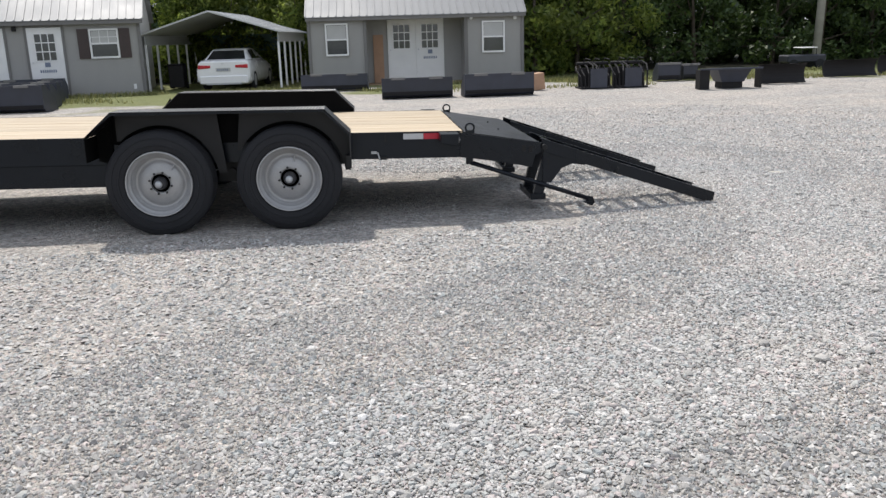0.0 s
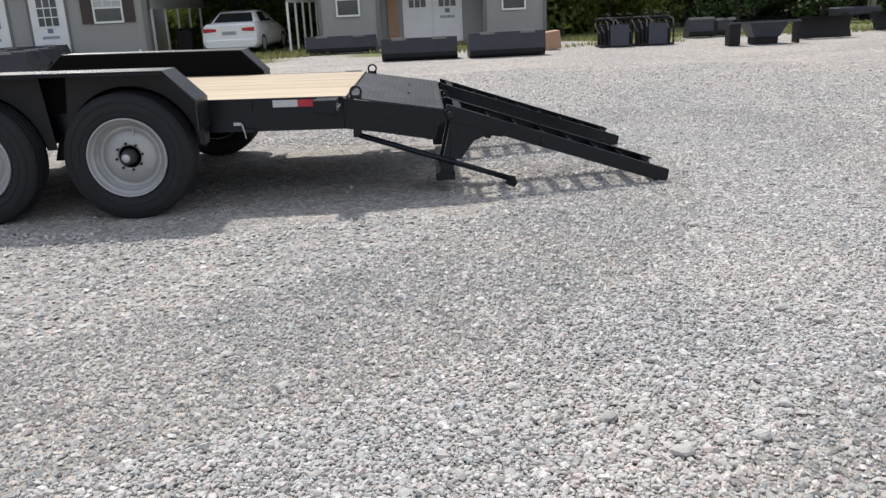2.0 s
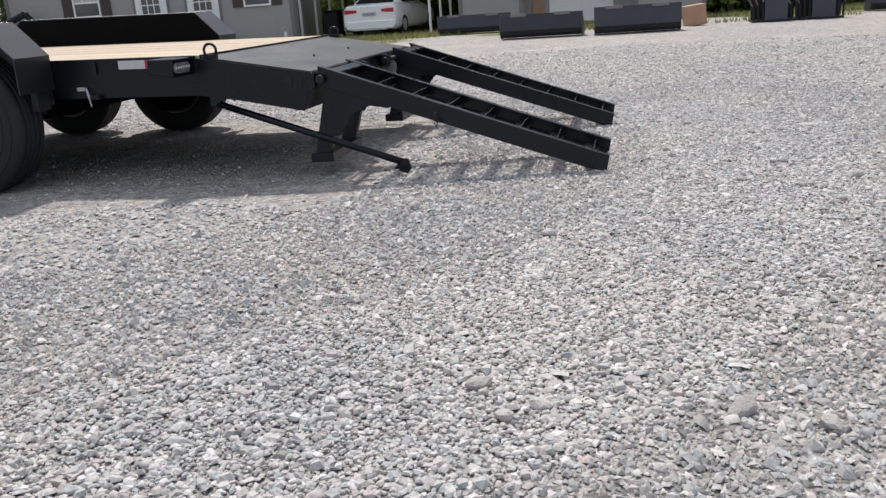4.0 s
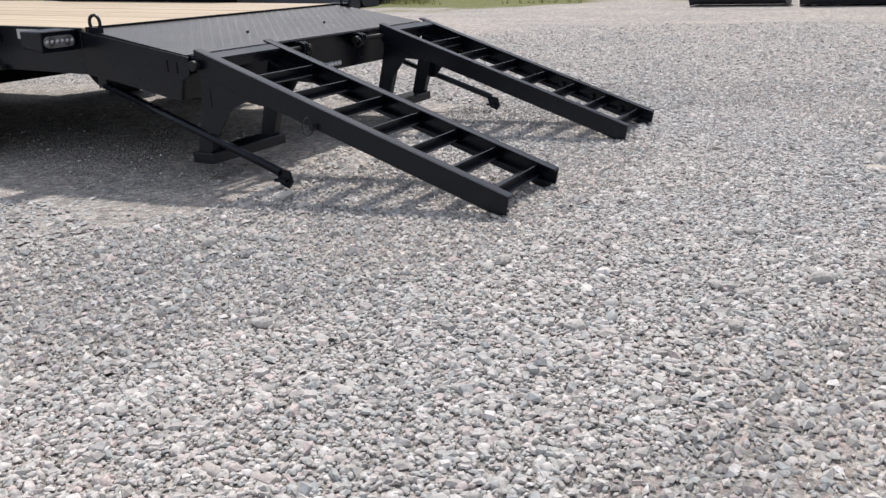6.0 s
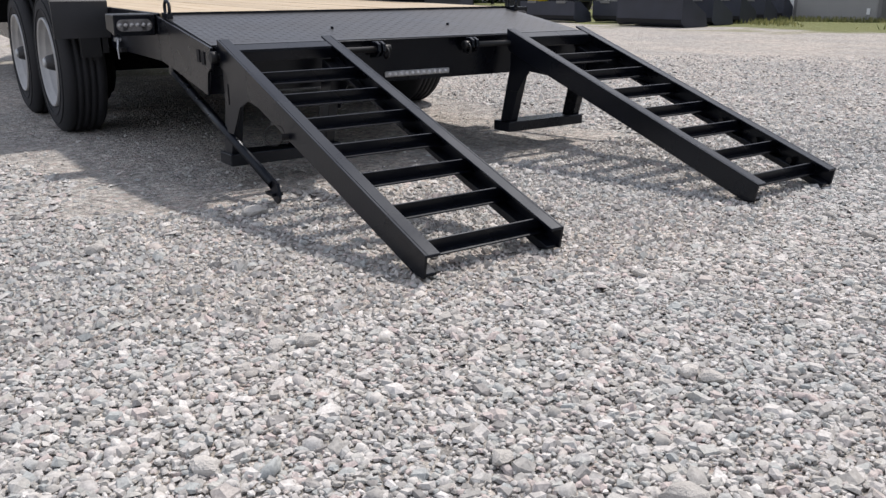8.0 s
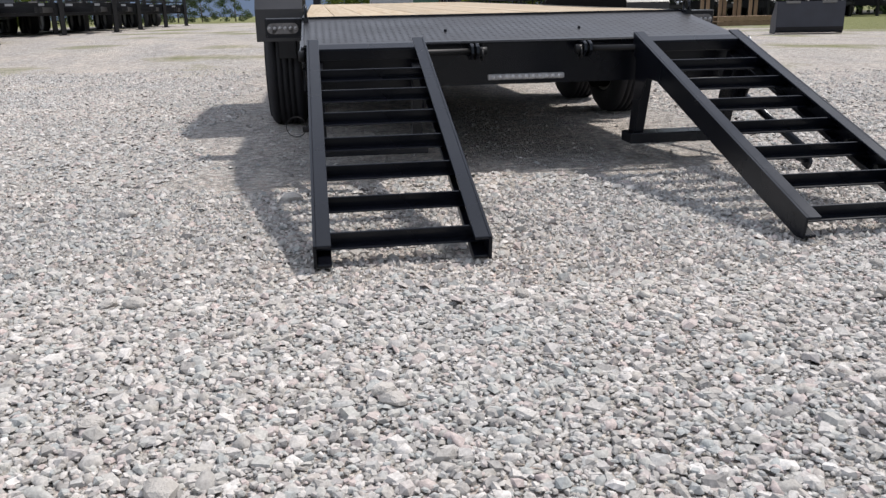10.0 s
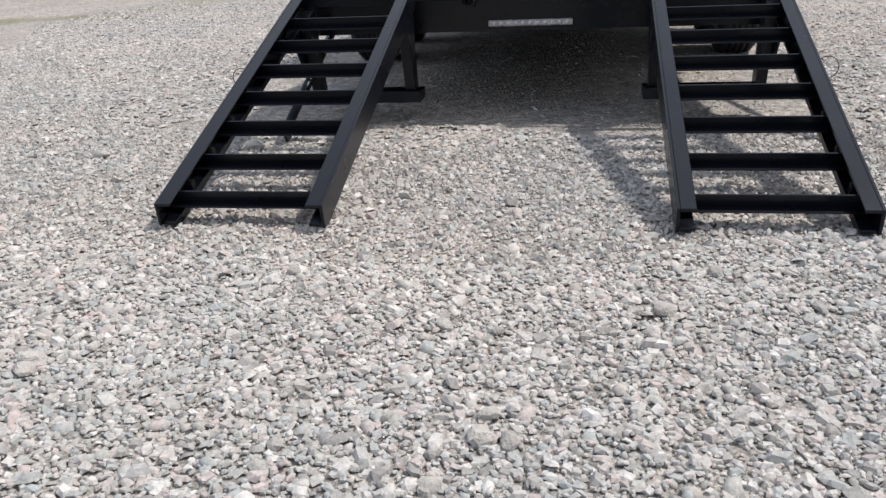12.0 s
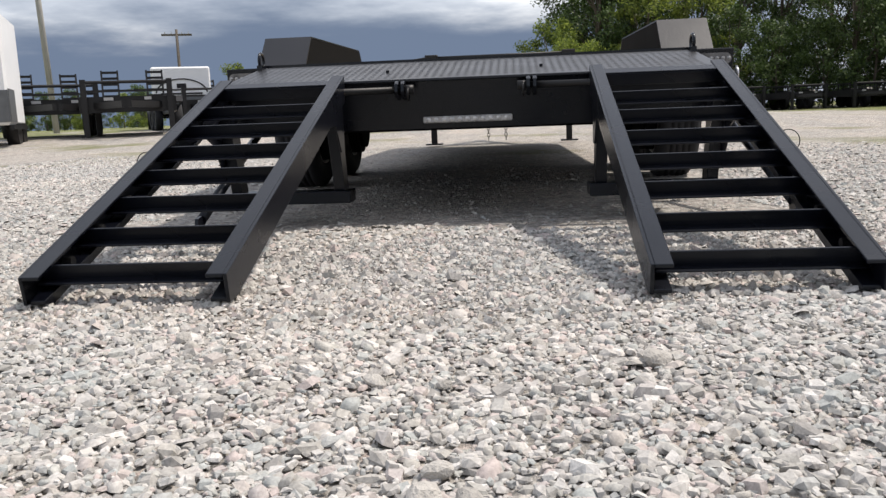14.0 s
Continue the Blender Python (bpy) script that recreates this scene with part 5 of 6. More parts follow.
# ---- loader buckets and attachments round the lot ----
def bucket_thing(m, w, h, d, label, teeth=0, ribs=0):
    t = thing("loader_bucket", m, label, "bucket", "loader buckets on the lot")
    b = B()
    prof = [(0.0, h), (0.0, 0.10), (0.10, 0.02), (d, 0.0), (d, 0.03), (0.13, 0.05), (0.04, 0.13), (0.04, h)]
    prism(b, prof, "x", -w / 2, w / 2)
    part("shell", b, BIN, t)
    for s in (-1, 1):
        b = B()
        x = s * w / 2
        prism(b, [(-0.004, h), (-0.004, 0.09), (0.1, 0.0), (d, 0.0), (d * 0.92, h * 0.45), (0.2, h)], "x", min(x, x + s * 0.014), max(x, x + s * 0.014))
        part("side_plate", b, BIN, t)
        b = B()
        bx(b, s * w * 0.27 - 0.16, s * w * 0.27 + 0.16, -0.03, 0.06, h - 0.045, h + 0.012)
        part("hook_plate", b, TRIM_GREY, t)
    b = B()
    bx(b, -w / 2, w / 2, -0.012, -0.002, 0.08, 0.16)
    part("cutting_edge", b, BIN_DARK, t)
    for i in range(ribs):
        b = B()
        x = -w / 2 + w * (i + 0.5) / ribs
        bx(b, x - 0.035, x + 0.035, -0.05, -0.005, 0.05, h * (0.95 if i % 2 else 0.8))
        part("rib", b, BIN_DARK, t)
    for i in range(teeth):
        b = B()
        x = -w / 2 + w * (i + 0.5) / teeth
        prism(b, [(d, 0.0), (d + 0.16, 0.005), (d, 0.05)], "x", x - 0.03, x + 0.03)
        part("tooth", b, BIN_DARK, t)
    return t


bucket_thing(pose(-0.15, 12.45, 0.0, 0, 0, -2), 1.66, 0.48, 0.62, "slate grey steel loader bucket resting on the gravel")
bucket_thing(pose(1.78, 12.15, 0.0, 0, 0, 2), 1.64, 0.53, 0.66, "slate grey steel loader bucket with dark teeth", 9)
bucket_thing(pose(-2.25, 16.4, 0.0, 0, 0, -3), 1.85, 0.47, 0.6, "slate grey steel bucket standing before the shed")
bucket_thing(pose(-9.62, 12.22, 0.0, 0, 0, -2), 1.9, 0.60, 0.80, "large slate grey bucket with long dark teeth", 9)
bucket_thing(pose(-9.95, 13.55, 0.0, 0, 0, 3), 1.9, 0.56, 0.80, "slate grey bucket set close behind another bucket", 9)
bucket_thing(pose(-10.3, 14.95, 0.0, 0, 0, 6), 1.9, 0.55, 0.78, "slate grey steel bucket amid its row", 9)
bucket_thing(pose(-11.05, 17.75, 0.0, 0, 0, 10), 1.85, 0.55, 0.72, "slate grey steel bucket close to the office", 9)
bucket_thing(pose(-10.68, 16.4, 0.0, 0, 0, 8), 1.9, 0.52, 0.72, "slate grey bucket with dark teeth before the office", 9)
bucket_thing(pose(-11.5, 13.3, 0.0, 0, 0, -3), 1.9, 0.5, 0.62, "slate grey steel bucket beside the office shed", 8)
bucket_thing(pose(-13.5, 12.7, 0.0, 0, 0, 2), 2.0, 0.5, 0.62, "blue-grey steel bucket in the row of attachments")
bucket_thing(pose(7.2, 15.7, 0.0, 0, 0, 0), 0.62, 0.50, 0.5, "small blue-grey steel bucket by the trees")
bucket_thing(pose(7.9, 15.9, 0.0, 0, 0, 8), 0.42, 0.45, 0.5, "small grey steel bucket by the trees")
bucket_thing(pose(-15.3, 10.75, 0.0, 0, 0, 70), 1.5, 0.75, 0.8, "tall dark blue steel bucket on the gravel")

b = B()
bx(b, -0.21, 0.21, -0.18, 0.18, 0.0, 0.42)
solo("small_crate", b, CARDBOARD, pose(3.0, 13.95, 0, 0, -6, 12), "orange-brown boarded crate behind a bucket", "crate", bevel=0.01)

# grapple rakes: rows of tines round a pair of plates
for gx, gw in ((4.52, 0.84), (5.42, 0.84)):
    g = thing("grapple_rake", pose(gx, 13.75, 0), "dark steel grapple rake with upright tines", "attachment", "grapple rakes")
    for i in range(9):
        b = B()
        x = -gw / 2 + gw * i / 8
        k = 0.06 * math.sin(7.3 * i + gx)
        tube_path(b, [(x, 0.35, 0.60 + k), (x + k, 0.05, 0.52 + k), (x, -0.18, 0.36 + k), (x - k * 0.4, -0.24, 0.0)], 0.02, 6)
        part("tine", b, BIN_DARK, g)
    b = B()
    bx(b, -gw * 0.22, gw * 0.30, -0.26, -0.23, 0.03, 0.50)
    part("attach_plate", b, BIN, g)
    b = B()
    bx(b, -gw / 2, gw / 2, 0.05, 0.10, 0.04, 0.52)
    part("back_frame", b, BIN_DARK, g)
    b = B()
    cyl(b, (-gw / 2, 0.3, 0.62), (gw / 2, 0.3, 0.62), 0.045, 10)
    part("top_tube", b, BIN_DARK, g)
    b = B()
    bx(b, -gw / 2, gw / 2, -0.25, 0.4, 0.0, 0.035)
    part("base_bar", b, BIN_DARK, g)
    for i in range(3):
        b = B()
        x = -0.25 + 0.25 * i
        tube_path(b, [(x, 0.35, 0.6), (x + 0.05, 0.2, 0.75), (x + 0.12, 0.0, 0.72)], 0.014, 6)
        part("hose", b, BIN_DARK, g)

# hopper bucket
hp = thing("hopper_bucket", pose(7.45, 12.3, 0) @ Matrix.Scale(0.92, 4), "dark tapered steel hopper on a narrow base", "attachment")
b = B()
v0 = [(-0.30, -0.26), (0.30, -0.26), (0.30, 0.26), (-0.30, 0.26)]
v1 = [(-0.46, -0.36), (0.46, -0.36), (0.46, 0.36), (-0.46, 0.36)]
lo = [b.verts.new((x, y, 0.16)) for x, y in v0]
hi = [b.verts.new((x, y, 0.50)) for x, y in v1]
for i in range(4):
    b.faces.new((lo[i], lo[(i + 1) % 4], hi[(i + 1) % 4], hi[i]))
b.faces.new(lo[::-1])
b.faces.new(hi)
part("hopper", b, BIN, hp)
b = B()
bx(b, -0.28, 0.28, -0.22, 0.22, 0.0, 0.158)
part("base", b, BIN_DARK, hp)
b = B()
bx(b, -0.95, 0.72, -0.45, -0.37, 0.49, 0.53)
part("top_bar", b, BIN, hp)
for x, dx in ((-0.82, 0.13), (0.69, 0.03)):
    b = B()
    bx(b, x - dx, x + dx, -0.4, -0.1, 0.0, 0.488)
    part("side_leg", b, BIN_DARK, hp)


def blade_thing(m, w, h):
    t = thing("dozer_blade", m, "dark rusty steel blade standing on the gravel", "attachment", "blades at the lot edge")
    b = B()
    pts = [(0.10 * math.cos(a) * 2 - 0.2, h / 2 + h / 2 * math.sin(a)) for a in np.linspace(-1.3, 1.3, 9)]
    prism(b, pts + [(x - 0.03, z) for x, z in pts[::-1]], "x", -w / 2, w / 2)
    part("mouldboard", b, BIN_DARK, t)
    for x in (-w * 0.3, w * 0.3):
        b = B()
        bx(b, x - 0.03, x + 0.03, 0.0, 0.4, 0.0, h * 0.8)
        part("rib", b, BIN_DARK, t)
    return t


blade_thing(pose(9.2, 13.2, 0, 0, 0, 0), 1.25, 0.5)
blade_thing(pose(12.15, 15.1, 0, 0, 0, 4), 1.6, 0.48)
blade_thing(pose(14.2, 15.6, 0, 0, 0, -4), 1.7, 0.55)

# utility pole and parked buggy by the woods
b = B()
cyl(b, (14.7, 21.5, 0.0), (14.95, 21.5, 9.5), 0.145, 14, 0.12)
solo("utility_pole", b, CONCRETE_POLE, Matrix(), "pale weathered utility pole at the edge of the woods", "pole")
bg = thing("utility_buggy", pose(13.5, 20.2, 0) @ Matrix.Scale(0.62, 4), "small buggy with a pale canopy under the trees", "vehicle")
b = B()
bx(b, -1.1, 1.1, -0.55, 0.55, 0.35, 0.75)
part("body", b, BIN, bg, bevel=0.06)
b = B()
bx(b, -0.3, 0.6, -0.5, 0.5, 1.10, 1.15)
part("canopy", b, WHITE_PAINT, bg, bevel=0.02)
for x in (-0.25, 0.55):
    for y in (-0.45, 0.45):
        b = B()
        cyl(b, (x, y, 0.7), (x, y, 1.11), 0.02, 6)
        part("post", b, BIN_DARK, bg)
for x in (-0.75, 0.75):
    for y in (-0.5, 0.5):
        b = B()
        cyl(b, (x, y - 0.09, 0.26), (x, y + 0.09, 0.26), 0.26, 18)
        part("wheel", b, RUBBER, bg)


# ---- row of parked trailers to the west ----
rb = B()
bx(rb, -0.03, 0.03, -0.2, 0.2, -0.035, 0.035)
FAR_RUNG = make("rung", rb, BLACK_FAR)


def parked_trailer(m, label, length=6.4, ramps=True, rails=True):
    t = thing("parked_trailer", m, label, "trailer", "parked trailers")
    w, z = 1.0, 0.84
    b = B()
    bx(b, -length, 0, -w, w, z - 0.05, z)
    part("deck", b, BLACK_FAR, t)
    for s in (-1, 1):
        b = B()
        bx(b, -length, 0, s * w - 0.03, s * w + 0.03, z - 0.30, z + 0.03)
        part("side_rail", b, BLACK_FAR, t)
        if rails and not ramps:
            b = B()
            bx(b, -length + 0.8, -0.1, s * w - 0.025, s * w + 0.025, z + 0.32, z + 0.38)
            for i in range(6):
                x = -length + 0.85 + (length - 1.0) * i / 5
                bx(b, x - 0.025, x + 0.025, s * w - 0.024, s * w + 0.024, z + 0.03, z + 0.32)
            part("rail", b, BLACK_FAR, t)
        for x in (-length * 0.62, -length * 0.62 - 0.9):
            b = B()
            lathe(b, [(0.22, -0.11), (0.36, -0.12), (0.39, -0.08), (0.39, 0.08), (0.36, 0.12), (0.22, 0.11)], 24, (x, s * (w + 0.14), 0.38))
            wh = part("wheel", b, RUBBER, t)
            b = B()
            cyl(b, (x, s * (w + 0.06), 0.38), (x, s * (w + 0.22), 0.38), 0.225, 18)
            part("rim", b, BLACK_FAR, wh)
        b = B()
        prism(b, [(-length * 0.62 + 0.55, z), (-length * 0.62 + 0.35, z + 0.16), (-length * 0.62 - 1.25, z + 0.16), (-length * 0.62 - 1.45, z)], "y", *sorted((s * (w + 0.02), s * (w + 0.28))))
        part("fender", b, BLACK_FAR, t)
        if ramps:
            b = B()
            for dy in (-0.22, 0.22):
                prism(b, [(-length + 0.02, z), (-length + 0.10, z), (-length - 0.10, z + 1.02), (-length - 0.18, z + 1.02)], "y", s * 0.62 + dy - 0.025, s * 0.62 + dy + 0.025)
            up_ramp = part("upright_ramp", b, BLACK_FAR, t)
            for i in range(6):
                zz = z + 0.10 + 0.172 * i
                xx = -length + 0.05 - 0.2 * (zz - z) / 1.02
                shared("rung", FAR_RUNG, up_ramp, pose(xx, s * 0.62, zz))
    b = B()
    prism(b, [(0, 0.75), (0, 0.55), (1.35, 0.02), (1.35, 0.10)], "z", z - 0.22, z - 0.08)
    prism(b, [(0, -0.75), (0, -0.55), (1.35, -0.02), (1.35, -0.10)], "z", z - 0.22, z - 0.08)
    part("tongue", b, BLACK_FAR, t)
    b = B()
    bx(b, 0.002, 0.06, -w, w, z - 0.30, z + 0.05)
    part("front_rail", b, BLACK_FAR, t)
    for y in (-0.9, 0.9):
        b = B()
        bx(b, 0.07, 0.19, y - 0.06, y + 0.06, 0.02, z + 0.42)
        bx(b, 0.01, 0.25, y - 0.12, y + 0.12, 0.0, 0.02)
        part("jack", b, BLACK_FAR, t)
    b = B()
    cyl(b, (0.13, -0.84, z + 0.36), (0.13, 0.84, z + 0.36), 0.035, 8)
    bx(b, 0.10, 0.16, -0.84, 0.84, z + 0.14, z + 0.19)
    part("cross_shaft", b, BLACK_FAR, t)
    for ya, yb in ((-0.5, -0.3), (0.35, 0.5)):
        b = B()
        bx(b, 0.062, 0.07, ya, yb, z - 0.035, z + 0.03)
        part("label_plate", b, WHITE_TAPE, t)
    return t


YAW = math.degrees(math.atan2(0.52, 0.855))
first = None
# nose and heading of each trailer in the row
noses = ((-15.47, -10.51, 31.3), (-14.71, -8.38, 23.9), (-21.2, -8.75, YAW), (-23.6, -7.85, YAW), (-27.0, -7.8, YAW), (-31.0, -7.6, YAW), (-35.0, -7.4, YAW))
for x, y, yaw in noses:
    m = pose(x, y, rise(x, y), 0, 0, yaw) @ pose(-0.13, 0, 0)
    if first is None:
        first = parked_trailer(m, "black equipment trailer with ladder ramps standing upright")
    else:
        copy_thing(first, m)
# far row before the western trees
second = parked_trailer(pose(-41, 9.0, 0, 0, 0, 10), "black trailer parked before the western trees", ramps=False)
for i in range(1, 8):
    copy_thing(second, pose(-41 + 0.4 * i, 9.0 + 2.9 * i, 0, 0, 0, 8 + 3 * (i % 3)))


def box_trailer(m, L, W, H, logo):
    t = thing("enclosed_trailer", m, "white enclosed box trailer parked on the gravel", "trailer", "enclosed trailers")
    b = B()
    bx(b, -L, 0, -W / 2, W / 2, 0.45, H)
    part("body", b, BOX_WHITE, t, bevel=0.05)
    b = B()
    bx(b, 0.002, 0.02, -W / 2, W / 2, 0.5, 1.12)
    bx(b, -0.9, -0.01, W / 2 + 0.002, W / 2 + 0.012, 0.5, 1.15)
    part("stone_guard", b, STONE_GUARD, t, "grey tread plate stone guard")
    b = B()
    for s in (-1, 1):
        bx(b, -L + 0.05, -0.05, s * W / 2 - 0.04, s * W / 2 + 0.04, 0.36, 0.448)
        for x in (-L * 0.6, -L * 0.6 - 0.85):
            cyl(b, (x, s * W / 2 - 0.25, 0.35), (x, s * W / 2 - 0.02, 0.35), 0.35, 20)
    part("running_gear", b, BLACK_FAR, t)
    b = B()
    prism(b, [(0, 0.7), (0, 0.55), (1.3, 0.0), (1.3, 0.1)], "z", 0.38, 0.44)
    prism(b, [(0, -0.7), (0, -0.55), (1.3, -0.0), (1.3, -0.1)], "z", 0.38, 0.44)
    bx(b, 1.0, 1.1, -0.05, 0.05, 0.0, 0.95)
    part("tongue", b, BLACK_FAR, t)
    if logo:
        b = B()
        pts = [(0.9 * math.cos(a), 0.55 * math.sin(a)) for a in np.linspace(0.1, math.pi - 0.1, 20)]
        for (ya, za), (yb, zb) in zip(pts, pts[1:]):
            prism(b, [(ya, H - 0.95 + za), (yb, H - 0.95 + zb), (yb * 0.94, H - 0.95 + zb * 0.92), (ya * 0.94, H - 0.95 + za * 0.92)], "x", 0.022, 0.026)
        bx(b, 0.022, 0.026, -0.5, 0.5, H - 0.82, H - 0.77)
        bx(b, 0.022, 0.026, -0.16, 0.16, H - 0.74, H - 0.58)
        bx(b, 0.022, 0.026, -0.7, 0.7, H - 0.96, H - 0.90)
        part("emblem", b, BLACK_FAR, t)
    else:
        b = B()
        for i in range(4):
            bx(b, 0.022, 0.027, W / 2 - 0.62 + 0.13 * i, W / 2 - 0.52 + 0.13 * i, H - 0.42, H - 0.32)
        part("name_bars", b, BAR_GREY, t)
    return t


box_trailer(pose(-11.78, -10.49, rise(-11.8, -10.5), 0, 0, YAW - 6), 2.3, 2.0, 2.62, False)
box_trailer(pose(-25.5, -11.50, rise(-25.5, -11.5), 0, 0, 24), 5.0, 2.0, 2.16, True)

b = B()
cyl(b, (-27.5, -17.43, 0.2), (-27.2, -17.60, 11.0), 0.115, 14, 0.09)
solo("utility_pole", b, CONCRETE_POLE, Matrix(), "pale weathered utility pole behind the parked trailers", "pole")
up = thing("power_pole", pose(-70, -29.6, rise(-70, -29.6), 0, 0, 20), "dark wooden power pole with a cross arm", "pole")
b = B()
cyl(b, (0, 0, 0), (0, 0, 8.5), 0.17, 10, 0.12)
part("shaft", b, POLE_WOOD, up)
b = B()
bx(b, -0.08, 0.08, -1.3, 1.3, 7.95, 8.12)
part("cross_arm", b, POLE_WOOD, up)
for y in (-1.0, -0.45, 0.45, 1.0):
    b = B()
    cyl(b, (0, y, 8.12), (0, y, 8.30), 0.04, 6)
    part("insulator", b, GALV, up)

# machines and pallets at the far sides
pal = thing("wooden_crate", pose(-25.5, 14.25, 0, 0, 0, 103) @ Matrix.Diagonal((0.84, 1, 1, 1)), "weathered wooden crate with upright boards on a pallet base", "crate")
for k in range(2):
    b = B()
    for y in (-0.55, 0.0, 0.55):
        bx(b, -1.65, 1.65, y - 0.05, y + 0.05, 0.0 + 0.16 * k, 0.128 + 0.16 * k)
    pallet = part("pallet", b, CRATE, pal)
    b = B()
    bx(b, 0, 0.26, -0.6, 0.6, 0.13 + 0.16 * k, 0.155 + 0.16 * k)
    slat_me = make("slat", b, CRATE)
    for i in range(10):
        shared("slat", slat_me, pallet, pose(-1.65 + 0.338 * i, 0, 0))
b = B()
bx(b, -0.07, 0.07, 0.5, 0.56, 0.32, 1.7)
board_me = make("upright_board", b, CRATE)
for i, x in enumerate((-1.5, -1.2, -0.55, -0.3, 0.25, 0.5, 1.1, 1.4)):
    shared("upright_board", board_me, pal, pose(x, 0, 0))
b = B()
bx(b, -1.6, 1.6, 0.44, 0.498, 0.95, 1.09)
part("cross_board", b, CRATE, pal)
lift = thing("yellow_machine", pose(-17.6, 16.4, 0, 0, 0, 20), "yellow compact machine behind the row of buckets", "machine")
b = B()
bx(b, -0.55, 0.25, -0.6, 0.6, 0.45, 1.15)
part("body", b, YELLOW_PAINT, lift, bevel=0.06)
b = B()
bx(b, 0.26, 1.35, -0.58, 0.58, 0.42, 1.1)
part("engine_hood", b, BIN, lift, bevel=0.06)
b = B()
bx(b, -0.5, 0.5, -0.5, 0.5, 1.16, 1.95)
part("cab", b, CAR_GLASS, lift, bevel=0.04)
for x in (-0.8, 0.8):
    for y in (-0.6, 0.6):
        b = B()
        cyl(b, (x, y - 0.15, 0.38), (x, y + 0.15, 0.38), 0.38, 20)
        part("wheel", b, RUBBER, lift)
b = B()
tube_path(b, [(1.1, 0, 0.9), (2.0, 0, 1.3), (2.6, 0, 0.5)], 0.09, 8)
part("boom", b, BIN_DARK, lift)
tr = thing("farm_machine", pose(-36.6, 2.0, rise(-36.6, 2.0)), "white and red farm machine with a wide grey tyre", "machine")
b = B()
bx(b, -0.5, 0.5, 0.75, 3.2, 0.22, 0.42)
part("deck", b, RED_PAINT, tr, "red low deck", bevel=0.03)
b = B()
bx(b, -0.5, 0.5, 0.7, 3.0, 1.08, 1.75)
part("hood", b, WHITE_PAINT, tr, "white hood", bevel=0.12)
b = B()
bx(b, -0.45, 0.42, 0.8, 2.8, 0.44, 1.07)
part("engine", b, GREEN_PAINT, tr, bevel=0.05)
for y in (0.2, 3.4):
    b = B()
    lathe(b, [(0.3, -0.36), (0.62, -0.40), (0.74, -0.32), (0.74, 0.32), (0.62, 0.40), (0.3, 0.36)], 28, (0, 0, 0))
    bmesh.ops.translate(b, verts=b.verts[:], vec=(0, y, 0.72))
    wh = part("wheel", b, RUBBER, tr, "wide grey dusty tyre")
    b = B()
    cyl(b, (0, y - 0.3, 0.72), (0, y + 0.3, 0.72), 0.31, 18)
    part("rim", b, WHITE_PAINT, wh)
b = B()
for x in (-0.42, 0.42):
    tube_path(b, [(x, 2.6, 1.7), (x, 2.7, 2.5), (x, 1.6, 2.55), (x, 1.5, 1.72)], 0.035, 8)
part("roll_bar", b, BIN_DARK, tr)


# ---- trees ----
def leaf_cloud(seed, centres, radii, per, size, name, mat):
    """Many small leaf blades scattered in clumps."""
    rng = np.random.default_rng(seed)
    n = len(centres) * per
    c = np.repeat(np.array(centres), per, axis=0)
    r = np.repeat(np.array(radii), per)[:, None]
    d = rng.normal(size=(n, 3))
    d /= np.linalg.norm(d, axis=1)[:, None]
    pos = c + d * r * (rng.random((n, 1)) ** 0.45) * np.array([1, 1, 0.8])
    a = rng.normal(size=(n, 3))
    a /= np.linalg.norm(a, axis=1)[:, None]
    up = rng.normal(size=(n, 3)) + d * 0.8
    t = np.cross(a, up)
    t /= np.linalg.norm(t, axis=1)[:, None] + 1e-9
    s = size * (0.6 + 0.8 * rng.random((n, 1)))
    v = np.empty((n, 3, 3))
    v[:, 0], v[:, 1], v[:, 2] = pos - a * s * 0.6, pos + t * s * 0.42, pos + a * s * 0.55 - t * s * 0.2
    me = bpy.data.meshes.new(name)
    me.from_pydata(v.reshape(-1, 3).tolist(), [], np.arange(n * 3).reshape(-1, 3).tolist())
    me.materials.append(mat)
    return me


def tree_kind(seed, height, spread, clumps, low, mat, leaf=0.19, per=130):
    rng = random.Random(seed)
    t = thing("tree", Matrix(), "broadleaf tree with dense dark green crown", "tree", "woods round the lot")
    b = B()
    top = height * 0.62
    lean = (rng.uniform(-0.3, 0.3), rng.uniform(-0.3, 0.3))
    pts = [Vector((lean[0] * k / 4, lean[1] * k / 4, top * k / 4)) for k in range(5)]
    for k in range(4):
        r0 = 0.16 * height / 9 * (1 - k * 0.2)
        cyl(b, pts[k], pts[k + 1], r0, 8, r0 * 0.8)
    centres, radii = [], []
    for i in range(clumps):
        h = rng.uniform(low, 1.0)
        wide = spread * (math.sin(math.pi * min(1, 0.18 + 0.78 * h)) ** 0.7) * rng.uniform(0.35, 1.05)
        a = rng.uniform(0, math.tau)
        centres.append((wide * math.cos(a) + lean[0] * h, wide * math.sin(a) + lean[1] * h, height * h * 0.95 + 0.2))
        radii.append(rng.uniform(0.5, 0.95) * spread * 0.33)
        if i % 4 == 0:
            base = pts[min(4, max(1, int(h * 4)))]
            cyl(b, base, centres[-1], 0.05 * height / 9, 6, 0.015)
    part("trunk", b, BARK, t)
    crown = new("crown", leaf_cloud(seed, centres, radii, per, leaf, "crown", mat))
    crown.parent = t
    return t


